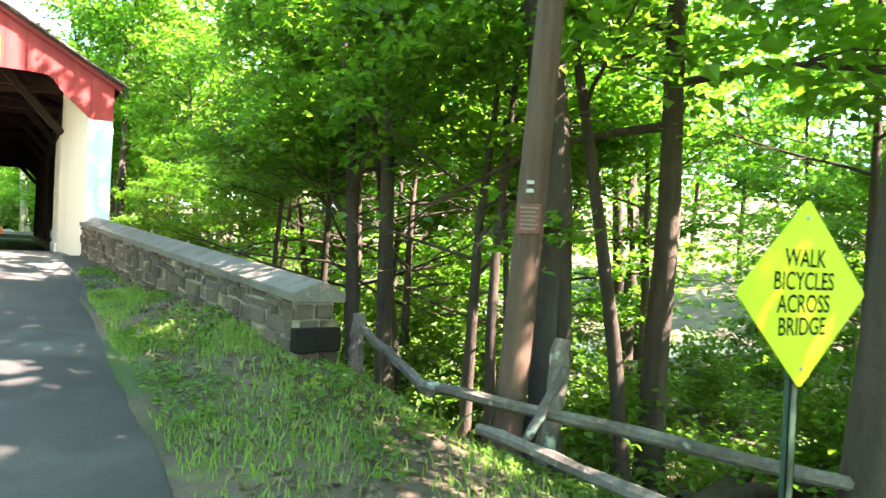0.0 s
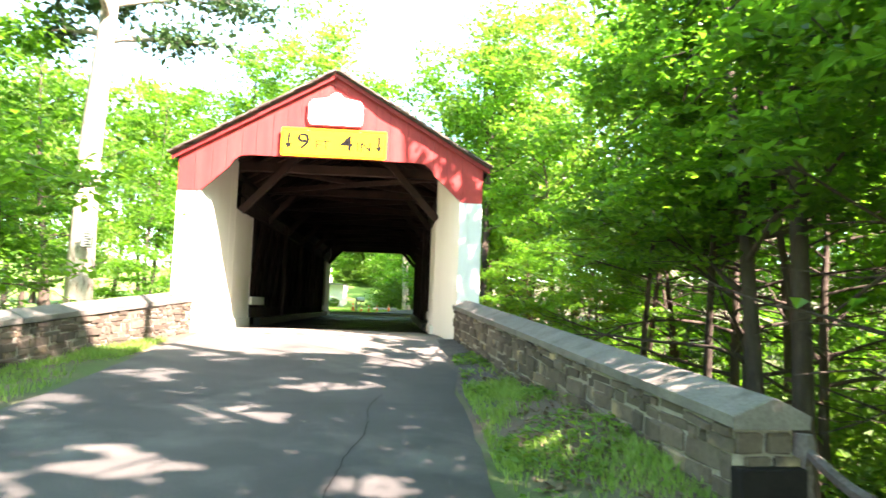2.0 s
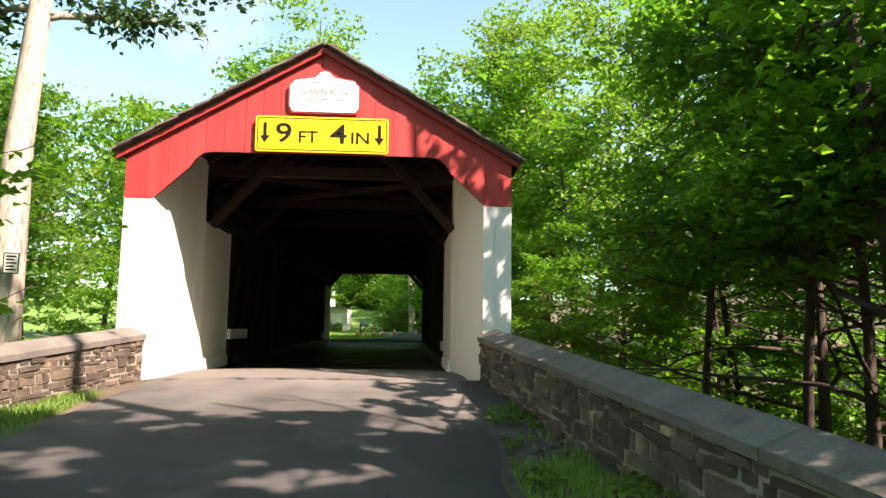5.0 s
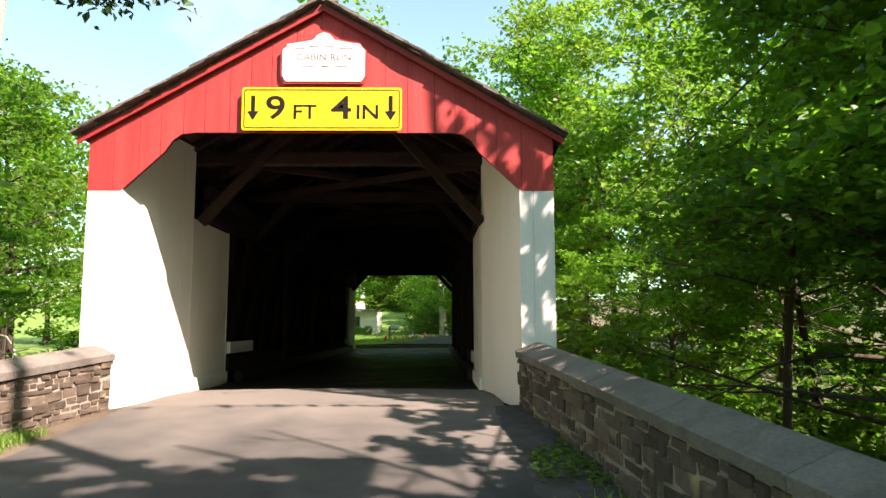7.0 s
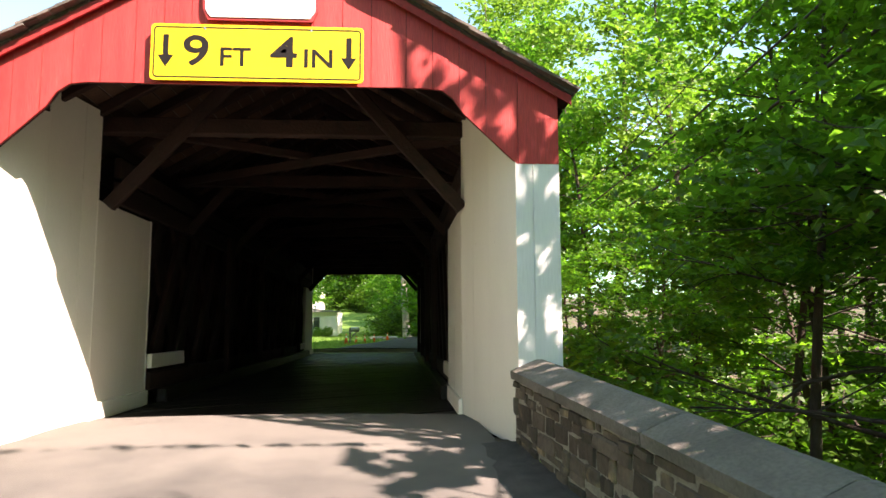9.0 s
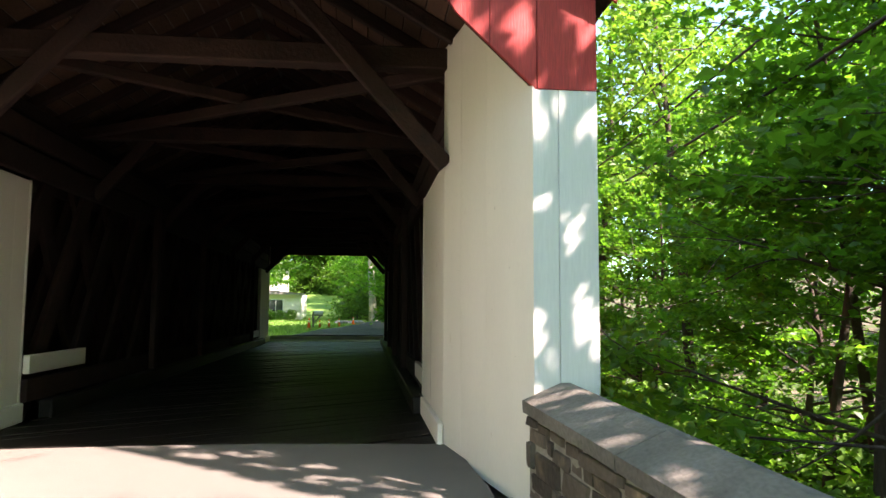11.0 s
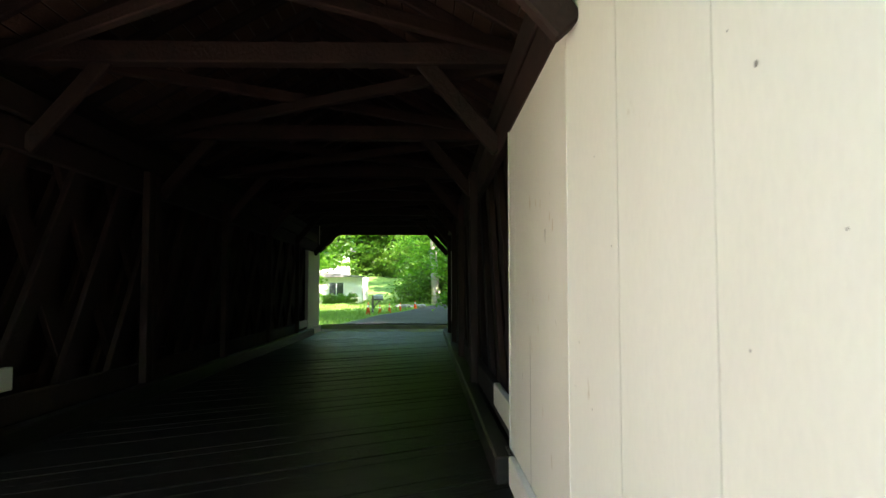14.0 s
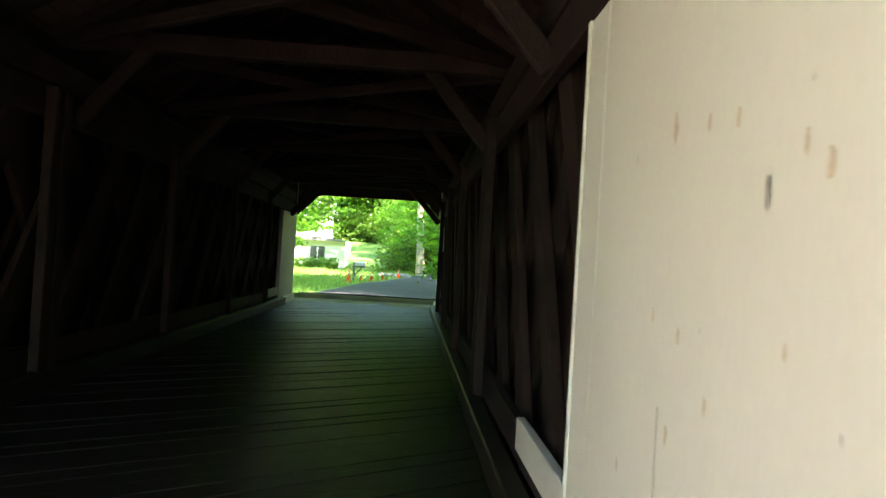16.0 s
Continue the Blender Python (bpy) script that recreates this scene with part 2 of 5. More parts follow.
def ground_mat():
    """Soil and leaf litter with grass where the sheet's own mask says that it grows."""
    m = mat("ground_soil", (0.075, 0.055, 0.036), (0.14, 0.105, 0.07), 1.2, 35, 0.97, 0.8, third=(0.05, 0.085, 0.02), third_at=(0.5, 0.62), third_scale=0.5)
    nt = m.node_tree
    n, link = nt.nodes, nt.links.new
    bsdf = n["Principled BSDF"]
    old = bsdf.inputs["Base Color"].links[0].from_socket
    at = n.new("ShaderNodeAttribute")
    at.attribute_name = "turf"
    nz = n.new("ShaderNodeTexNoise")
    nz.inputs["Scale"].default_value = 1.6
    nz.inputs["Detail"].default_value = 6
    geo = n.new("ShaderNodeNewGeometry")
    link(geo.outputs["Position"], nz.inputs["Vector"])
    green = n.new("ShaderNodeMix")
    green.data_type = "RGBA"
    green.inputs[6].default_value, green.inputs[7].default_value = (0.075, 0.16, 0.02, 1), (0.16, 0.26, 0.05, 1)
    link(nz.outputs["Fac"], green.inputs[0])
    add = n.new("ShaderNodeMath")
    add.operation = "ADD"
    link(at.outputs["Fac"], add.inputs[0])
    link(nz.outputs["Fac"], add.inputs[1])
    mr = n.new("ShaderNodeMapRange")
    mr.inputs["From Min"].default_value, mr.inputs["From Max"].default_value = 0.9, 1.15
    link(add.outputs[0], mr.inputs["Value"])
    mix = n.new("ShaderNodeMix")
    mix.data_type = "RGBA"
    link(mr.outputs["Result"], mix.inputs[0])
    link(old, mix.inputs[6])
    link(green.outputs[2], mix.inputs[7])
    # pale gravel patches that also carry the valley floor's sunlight in their colour
    bar = n.new("ShaderNodeAttribute")
    bar.attribute_name = "sunlit_gravel"
    add2 = n.new("ShaderNodeMath")
    add2.operation = "ADD"
    link(bar.outputs["Fac"], add2.inputs[0])
    link(nz.outputs["Fac"], add2.inputs[1])
    mr2 = n.new("ShaderNodeMapRange")
    mr2.inputs["From Min"].default_value, mr2.inputs["From Max"].default_value = 1.16, 1.3
    link(add2.outputs[0], mr2.inputs["Value"])
    mix2 = n.new("ShaderNodeMix")
    mix2.data_type = "RGBA"
    mix2.inputs[7].default_value = (0.33, 0.30, 0.24, 1)
    link(mr2.outputs["Result"], mix2.inputs[0])
    link(mix.outputs[2], mix2.inputs[6])
    link(mix2.outputs[2], bsdf.inputs["Base Color"])
    return m


M["ground"] = ground_mat()


def pale_sunlit_end(m):
    """The lane grows pale towards the bridge: the sunlight there is put into the colour."""
    n, link = m.node_tree.nodes, m.node_tree.links.new
    bsdf = n["Principled BSDF"]
    old = bsdf.inputs["Base Color"].links[0].from_socket
    geo, xyz, nz, add, mr, mix = (n.new("ShaderNode" + k) for k in ("NewGeometry", "SeparateXYZ", "TexNoise", "Math", "MapRange", "Mix"))
    nz.inputs["Scale"].default_value, nz.inputs["Detail"].default_value = 1.3, 7.0
    link(geo.outputs["Position"], xyz.inputs[0])
    link(geo.outputs["Position"], nz.inputs["Vector"])
    add.operation = "MULTIPLY_ADD"
    add.inputs[1].default_value = 6.0
    link(nz.outputs["Fac"], add.inputs[0])
    link(xyz.outputs["Y"], add.inputs[2])
    mr.inputs["From Min"].default_value, mr.inputs["From Max"].default_value = -0.2, 3.4
    mr.inputs["To Max"].default_value = 0.8
    link(add.outputs[0], mr.inputs["Value"])
    mix.data_type = "RGBA"
    mix.inputs[7].default_value = (0.185, 0.165, 0.14, 1)
    link(mr.outputs["Result"], mix.inputs[0])
    link(old, mix.inputs[6])
    link(mix.outputs[2], bsdf.inputs["Base Color"])


pale_sunlit_end(M["asphalt"])

# ---- building helpers ----
rng = np.random.default_rng(7)


def empty(name, x=0, y=0, z=0):
    ob = new(name)
    ob.location = (x, y, z)
    return ob


def own(ob, parent):
    ob.parent = parent
    return ob


def finish(name, bm, material, smooth=False):
    me = bpy.data.meshes.new(name)
    bm.to_mesh(me)
    bm.free()
    me.materials.append(material)
    if smooth:
        me.shade_smooth()
    return me


def part(name, bm, material, parent, label="", smooth=False):
    """One mesh object under a thing or under a part; the bmesh is in the parent's own axes."""
    ob = own(new(name, finish(name, bm, material, smooth)), parent)
    return tagged(ob, label) if label else ob


def thing(name, bm, material, label, category, group="", kind="", smooth=False):
    return tagged(new(name, finish(name, bm, material, smooth)), label, category, group, kind)


def pieces(name, me, parent, poses):
    """Alike pieces on one mesh, each an object of its own: poses are (location, turn, scale)."""
    for loc, turn, scl in poses:
        ob = own(new(name, me), parent)
        ob.location, ob.rotation_euler, ob.scale = loc, turn, scl


def box(bm, x0, x1, y0, y1, z0, z1, m=None, bevel=0.0):
    c = Matrix.LocRotScale(((x0 + x1) / 2, (y0 + y1) / 2, (z0 + z1) / 2), None, (x1 - x0, y1 - y0, z1 - z0))
    made = bmesh.ops.create_cube(bm, size=1.0, matrix=(m @ c) if m else c)
    if bevel:
        edges = list({e for v in made["verts"] for e in v.link_edges})
        bmesh.ops.bevel(bm, geom=edges, offset=bevel, segments=1, affect="EDGES")
    return bm


def boxed(x0, x1, y0, y1, z0, z1, bevel=0.0):
    return box(bmesh.new(), x0, x1, y0, y1, z0, z1, None, bevel)


def beam(bm, a, b, w, h, bevel=0.012):
    """A squared timber from a to b, w across and h deep."""
    a, b = Vector(a), Vector(b)
    d = b - a
    m = Matrix.Translation((a + b) / 2) @ d.to_track_quat("X", "Z").to_matrix().to_4x4()
    return box(bm, -d.length / 2, d.length / 2, -w / 2, w / 2, -h / 2, h / 2, m, bevel)


def prism(outline, axis_from, axis_to, to3):
    """An outline of (u, v) points extruded from one depth to another; to3 gives the place of (u, v, depth)."""
    bm = bmesh.new()
    a = [bm.verts.new(to3(u, v, axis_from)) for u, v in outline]
    b = [bm.verts.new(to3(u, v, axis_to)) for u, v in outline]
    bm.faces.new(a)
    bm.faces.new(b[::-1])
    k = len(a)
    for i in range(k):
        bm.faces.new((a[i], b[i], b[(i + 1) % k], a[(i + 1) % k]))
    bmesh.ops.recalc_face_normals(bm, faces=bm.faces)
    return bm


def cyl(bm, a, b, r0, r1, seg=12):
    a, b = Vector(a), Vector(b)
    d = b - a
    m = Matrix.Translation((a + b) / 2) @ d.to_track_quat("Z", "Y").to_matrix().to_4x4()
    bmesh.ops.create_cone(bm, cap_ends=True, segments=seg, radius1=r0, radius2=r1, depth=d.length, matrix=m)
    return bm


def words(name, text, size, material, parent, m, thick=0.002, wide=1.0):
    """Letters in the built-in font, one mesh a letter, the word centred on the pose m under the parent."""
    def letters(body):
        cu = bpy.data.curves.new(name, "FONT")
        cu.body, cu.size, cu.extrude, cu.align_x, cu.align_y, cu.offset = body, size, thick, "LEFT", "CENTER", size * 0.012
        tmp = bpy.data.objects.new(name, cu)
        scene.collection.objects.link(tmp)
        me = bpy.data.meshes.new_from_object(tmp.evaluated_get(bpy.context.evaluated_depsgraph_get()))
        bpy.data.objects.remove(tmp)
        xs = [v.co.x for v in me.vertices]
        return me, min(xs), max(xs)
    _, left, right = letters(text)
    for i, ch in enumerate(text):
        if ch == " ":
            continue
        me, _, end = letters(ch)
        shift = letters(text[:i + 1])[2] - end - (left + right) / 2
        me.materials.clear()
        me.materials.append(material)
        me.transform(m @ Matrix.Diagonal((wide, 1, 1, 1)) @ Matrix.Translation((shift, 0, 0)))
        own(new(name, me), parent)


# ---- ground ----
def smooth01(v, a, b):
    s = np.clip((v - a) / (b - a), 0, 1)
    return s * s * (3 - 2 * s)


def road_z(y):
    return np.interp(y, [-60, -30, -16, -9, -4, 0, 24.4, 26, 45, 70, 120], [-2.2, -1.6, -1.12, -0.63, -0.27, 0.0, 0.0, -0.22, -0.35, -0.1, 1.5])


def road_mid(y):
    return np.interp(y, [-40, -12, 0, 26, 40, 55, 80], [-0.3, -0.05, 0, 0, 1.2, 4.0, 12.0])


def ground_z(x, y):
    x, y = np.asarray(x, float), np.asarray(y, float)
    rz = road_z(y)
    base = rz - 0.03 - 0.03 * np.maximum(np.abs(x - road_mid(y)) - 2.6, 0).clip(0, 6)
    # the creek valley under the bridge and away to both sides
    over = smooth01(y, 0.35, 2.2) * (1 - smooth01(y, 22.0, 24.3))
    right = smooth01(x, 3.1, 8.5) * (1 - smooth01(y, 26, 40))
    near = smooth01(y, -13.0, -8.0)
    left = smooth01(-x, 3.6 + 0.1 * np.clip(-y, 0, 10), 10.0) * smooth01(y, -16, -6) * (1 - smooth01(y, 22, 30))
    drop = np.maximum.reduce([over, right * (0.45 + 0.55 * near), left * 0.8])
    bed = -2.9 - 0.5 * np.exp(-((y - 12 + 0.3 * x) / 5.0) ** 2)
    z = base * (1 - drop) + bed * drop
    z = z + 0.27 * np.exp(-((x - 3.45 + 0.09 * (y + 9)) / 0.62) ** 2) * smooth01(-y, 2.5, 7.5) * (1 - smooth01(-y, 10.0, 11.8))
    # hills across the valley and behind the lawn
    z = z + 9.0 * smooth01(x, 26, 80) + 6.0 * smooth01(-x, 30, 90) * (1 - 0.5 * smooth01(y, 30, 60))
    z = z + 4.2 * smooth01(y, 62, 125) * (1 - smooth01(x, 30, 60)) + 6.0 * smooth01(-y, 40, 120)
    bump = 0.05 * np.sin(1.7 * x + 0.6 * y) * np.sin(1.3 * y - 0.4 * x) + 0.03 * np.sin(4.1 * x) * np.sin(3.7 * y + 1.0)
    flat = smooth01(np.abs(x - road_mid(y)), 2.3, 3.2)
    far = np.exp(-np.maximum(np.hypot(x, y) - 100, 0) / 400.0)
    return z * far + bump * flat * (np.hypot(x, y) < 150)


def ground_sheet():
    def axis(near, step, far, grow):
        out, s = [0.0], step
        while out[-1] < far:
            out.append(out[-1] + s)
            if out[-1] > near:
                s *= grow
        return np.array(out)
    px = axis(12, 0.3, 2500, 1.15)
    xs = np.concatenate([-px[:0:-1], px])
    py, ny = axis(30, 0.35, 2500, 1.13), axis(20, 0.35, 2500, 1.15)
    ys = np.concatenate([-ny[:0:-1], py])
    gx, gy = np.meshgrid(xs, ys)
    gz = ground_z(gx, gy)
    nx, nyy = len(xs), len(ys)
    idx = np.arange(nx * nyy).reshape(nyy, nx)
    quads = np.stack([idx[:-1, :-1], idx[:-1, 1:], idx[1:, 1:], idx[1:, :-1]], -1).reshape(-1, 4)
    me = bpy.data.meshes.new("ground")
    me.from_pydata(np.stack([gx, gy, gz], -1).reshape(-1, 3).tolist(), [], quads.tolist())
    me.materials.append(M["ground"])
    me.shade_smooth()
    off = np.abs(gx - road_mid(gy))
    turf = (1 - smooth01(off, 3.4, 5.2)) * 0.27
    turf = np.maximum(turf, smooth01(gy, 26, 29) * (gx < 8))
    turf = np.where((gy > 1) & (gy < 24), 0.1, turf)
    turf = np.maximum(turf, 0.34 * smooth01(gx, 4.5, 7) * smooth01(gy, -9, -4))
    turf = np.maximum(turf, 0.6 * smooth01(-gx, 7, 11))
    at = me.attributes.new("turf", "FLOAT", "POINT")
    at.data.foreach_set("value", turf.reshape(-1).astype(np.float32))
    # where the valley floor is coloured pale to look sunlit
    bar = smooth01(gx, 10.5, 12.5) * (1 - smooth01(gx, 19, 23)) * smooth01(gy, -16, -12) * (1 - smooth01(gy, -7, -3)) * 0.6
    at2 = me.attributes.new("sunlit_gravel", "FLOAT", "POINT")
    at2.data.foreach_set("value", bar.reshape(-1).astype(np.float32))
    tagged(new("ground", me), "grassy roadside falling to a wooded creek valley", "ground", kind="structure")


ground_sheet()


def strip(name, y0, y1, step, half, lift, material, label, edge=0.0):
    """A road surface that follows the road's line, with slightly uneven sides and a crown."""
    n = int((y1 - y0) / step)
    verts, faces = [], []
    offs = [-1, -0.98, -0.6, -0.2, 0.2, 0.6, 0.98, 1]
    for i in range(n + 1):
        y = y0 + (y1 - y0) * i / n
        hl, hr = half(y)
        wob = edge * (noise.noise((0.9 * y, 3.1, 0)) + 0.5 * noise.noise((3.1 * y, 8.0, 0)))
        wob2 = edge * (noise.noise((0.8 * y, 9.7, 0)) + 0.5 * noise.noise((2.9 * y, 1.0, 0)))
        for o in offs:
            w = (hr + wob) if o > 0 else (hl + wob2)
            z = float(road_z(y)) + lift + 0.03 * (1 - o * o) - (0.05 if abs(o) == 1 else 0)
            verts.append((float(road_mid(y)) + o * w, y, z))
    k = len(offs)
    for i in range(n):
        for j in range(k - 1):
            a = i * k + j
            faces.append((a, a + 1, a + k + 1, a + k))
    me = bpy.data.meshes.new(name)
    me.from_pydata(verts, [], faces)
    me.materials.append(material)
    me.shade_smooth()
    return tagged(new(name, me), label, "road", kind="structure")


strip("road", -60, 2.0, 0.25, lambda y: (2.35, 2.14 + 0.3 * max(0.0, 1 + y / 5.0) if y < 0 else 2.3), 0.0, M["asphalt"], "worn grey asphalt lane climbing to the bridge", 0.07)
strip("road_far", 24.6, 85, 0.5, lambda y: (2.4, 2.6), 0.0, M["far_asphalt"], "grey asphalt road curving away past the lawn", 0.08)


def gravel_edge():
    """Dark gravel between the asphalt and the foot of the wall near the portal."""
    verts, faces, n = [], [], 40
    for i in range(n + 1):
        y = -6.0 + 5.95 * i / n
        w = 0.06 * noise.noise((1.7 * y, 2.0, 0))
        for f in (0.0, 0.2, 0.5, 0.8, 1.0):
            a, b = 1.98 + 0.05 * max(0.0, -y - 2) + w, 2.47 - 0.106 * y
            h = 0.034 * math.sin(math.pi * min(1.0, f * 1.4) / 2) + 0.012 * noise.noise((5 * y, 9 * f, 3.0))
            narrow = 1 - 0.75 * max(0.0, (-y - 3.0) / 3.0)
            x = a + (b - a) * f * narrow
            verts.append((x, y, max(float(road_z(y)) - 0.012 + h, float(ground_z(x, y)) + 0.006)))
    for i in range(n):
        for j in range(4):
            a = i * 5 + j
            faces.append((a, a + 1, a + 6, a + 5))
    me = bpy.data.meshes.new("gravel_edge")
    me.from_pydata(verts, [], faces)
    me.materials.append(M["gravel"])
    me.shade_smooth()
    tagged(new("gravel_edge", me), "dark loose gravel along the wall foot", "gravel", kind="structure")


gravel_edge()

def road_cracks():
    """Thin dark cracks wandering across the lane."""
    for k, (x0, y0, x1, y1) in enumerate(((-2.1, -12.6, 1.9, -12.2), (-2.2, -9.4, 0.6, -9.9), (-0.4, -13.9, -0.1, -10.2), (0.9, -8.8, 1.2, -5.4), (-1.6, -6.2, 1.8, -5.8))):
        bm, last, n = bmesh.new(), None, 34
        for i in range(n + 1):
            f = i / n
            x = x0 + (x1 - x0) * f + 0.09 * noise.noise((3 * f + k, 7.0, 0)) + 0.03 * noise.noise((19 * f, k, 0))
            y = y0 + (y1 - y0) * f + 0.12 * noise.noise((4 * f + k, 2.0, 0)) + 0.03 * noise.noise((23 * f, k + 4.0, 0))
            w = 0.005 + 0.004 * noise.noise((11 * f, 3.0 * k, 1))
            o = (x - float(road_mid(y))) / 2.3
            z = float(road_z(y)) + 0.03 * (1 - o * o) + 0.004
            along = abs(x1 - x0) > abs(y1 - y0)
            pair = [bm.verts.new((x - (0 if along else w), y - (w if along else 0), z)), bm.verts.new((x + (0 if along else w), y + (w if along else 0), z))]
            if last:
                bm.faces.new((last[0], pair[0], pair[1], last[1]))
            last = pair
        bmesh.ops.recalc_face_normals(bm, faces=bm.faces)
        thing("road_crack", bm, M["black"], "thin dark crack in the grey asphalt", "crack", "cracks in the lane", "structure")


road_cracks()

# ---- the covered bridge ----
LONG = 24.4
XI, XS, XO = 2.47, 2.15, 2.90      # inner front edge, inner face, outer face
ZR = 2.64                          # where the red begins


def gable_low(x):
    return float(np.interp(abs(x), [1.60, 1.76, 1.87, 1.97, 2.49, 2.5], [3.38, 3.36, 3.28, 3.13, ZR, ZR]))


def gable_high(x):
    return 5.08 - 0.577 * abs(x)


def flip(v):
    """The far end repeats the near one, turned about."""
    return (-v[0], LONG - v[1], v[2])


bridge = tagged(empty("covered_bridge"), "red gabled covered bridge with white-painted portal and dark timber inside", "covered bridge")


def put(name, bm, material, parent, far, label="", smooth=False):
    if far:
        for v in bm.verts:
            v.co = flip(v.co)
    return part(name, bm, material, parent, label, smooth)


def portal(far):
    XSS = {1: 2.15, -1: 2.235}
    # gable: a backing wall with boards in front
    cuts = [-2.9, -2.5, -2.49, -1.97, -1.87, -1.76, -1.6, 0, 1.6, 1.76, 1.87, 1.97, 2.49, 2.5, 2.9]
    outline = [(x, gable_low(x) + 0.004) for x in cuts] + [(2.9, gable_high(2.9)), (0, gable_high(0)), (-2.9, gable_high(2.9))]
    back = put("gable", prism(outline, 0.028, 0.06, lambda u, v, d: (u, d, v)), M["timber"], bridge, far, "red board gable of the portal")
    r = random.Random(3)
    x = -2.9
    while x < 2.899:
        w = r.choice((0.28, 0.31, 0.34, 0.26))
        x1 = 2.9 if x + w > 2.78 else x + w
        inner = [c for c in cuts if x < c < x1]
        xs = [x + 0.003] + inner + [x1 - 0.003]
        o = [(c, gable_low(c)) for c in xs] + [(c, gable_high(c)) for c in xs[::-1]]
        d = r.uniform(-0.004, 0.003)
        put("board", prism(o, d, d + 0.026, lambda u, v, dd: (u, dd, v)), M["red"], back, far)
        x = x1
    for s in (-1, 1):
        # white front panel of two boards
        mid = s * (XI + 0.17)
        pan = put("front_panel", boxed(min(s * XI, s * XO), max(s * XI, s * XO), 0.03, 0.07, -0.35, ZR), M["white"], bridge, far, "white-painted board jamb of the portal")
        for a, b in ((s * XI, mid), (mid, s * XO)):
            lo, hi = min(a, b), max(a, b)
            put("board", boxed(lo + 0.002, hi - 0.002, 0.002, 0.028, -0.35, ZR - 0.003, 0.003), M["white"], pan, far)
        XX = XSS[s]
        # splayed cheek of upright boards
        along = Vector((s * (XX - 0.023 - XI), 2.05 if s > 0 else 1.85, 0))
        ln = along.length
        along.normalize()
        nrm = Vector((-s * along.y, s * along.x, 0))
        start = Vector((s * XI, 0.0, 0))

        def cheek(u, v, d, start=start, along=along, nrm=nrm):
            q = start + along * u + nrm * d
            return (q.x, q.y, v)
        skin = put("cheek", prism([(0.03, -0.05), (ln + 0.05, -0.05), (ln + 0.05, 3.66), (0.03, 3.66)], -0.06, -0.025, cheek), M["timber"], bridge, far, "cream-painted splayed board cheek")
        u = 0.0
        for w in (0.90, 0.64, 0.6, 0.6):
            u1 = min(u + w, ln)
            d = r.uniform(-0.004, 0.0)
            put("board", prism([(u + 0.003, -0.05), (u1 - 0.003, -0.05), (u1 - 0.003, 3.66), (u + 0.003, 3.66)], d - 0.024, d, cheek), M["cream"], skin, far)
            u = u1
        # straight inner cheek, lower
        y0, y1 = (2.03, 4.22) if s > 0 else (1.83, 3.62)
        inner = put("inner_cheek", boxed(min(s * XX, s * (XX + 0.06)), max(s * XX, s * (XX + 0.06)), y0, y1, -0.02, 2.57), M["timber"], bridge, far, "cream-painted boarding at the truss end")
        y = y0
        while y < y1 - 0.01:
            yb = y1 - 0.29 if y < y1 - 0.4 else y1
            t = r.uniform(0.020, 0.025)
            put("board", boxed(min(s * XX, s * (XX - t)), max(s * XX, s * (XX - t)), y + 0.003, yb - 0.003, -0.02, 2.58, 0.002), M["cream"], inner, far)
            y = yb
        put("trim_strip", boxed(min(s * (XX - 0.03), s * (XX + 0.07)), max(s * (XX - 0.03), s * (XX + 0.07)), y1 + 0.001, y1 + 0.035, 0.0, 2.59, 0.004), M["cream"], inner, far)
        put("skirting", boxed(min(s * (XX - 0.025), s * (XX - 0.075)), max(s * (XX - 0.025), s * (XX - 0.075)), y0 - 0.05, y1 + 0.02, 0.0, 0.2, 0.008), M["cream"], inner, far)
        put("guard_board", boxed(min(s * (XX - 0.01), s * (XX + 0.05)), max(s * (XX - 0.01), s * (XX + 0.05)), y1 + 0.04, y1 + 1.5, 0.27, 0.48, 0.006) if s > 0 else
            boxed(-2.2, -2.13, y1 + 0.036, y1 + 1.55, 0.50, 0.70, 0.006), M["cream"], bridge, far, "white-painted guard board")


portal(False)
portal(True)

# stains, knots and cracks in the paint of the near cheek
M["stain"] = mat("rusty_stain", (0.60, 0.47, 0.33), (0.68, 0.57, 0.43), 30, 90, 0.6, 0.05)
M["dark_stain"] = mat("dark_scuff", (0.26, 0.22, 0.18), (0.36, 0.31, 0.26), 30, 90, 0.7, 0.05)
marks = ((3.13, 1.88, 0.10, 1), (2.9, 1.85, 0.06, 1), (2.74, 1.83, 0.06, 1), (2.45, 1.73, 0.06, 1), (2.37, 1.68, 0.07, 1), (2.59, 1.64, 0.10, 0), (3.03, 1.29, 0.05, 1), (3.08, 1.01, 0.07, 1), (2.84, 1.14, 0.06, 1),
         (2.89, 1.32, 0.02, 0), (2.49, 1.32, 0.04, 1), (3.46, 1.83, 0.03, 0), (3.23, 1.33, 0.05, 1), (2.44, 1.85, 0.02, 0), (2.7, 0.7, 0.06, 1), (3.5, 0.8, 0.05, 0), (2.3, 1.2, 0.03, 0))
near_cheek = tagged(new("paint_stains"), "rust-brown stains and scuffs on the cream boarding", "stain")
near_cheek.location = (2.1225, 2.9, 1.3)
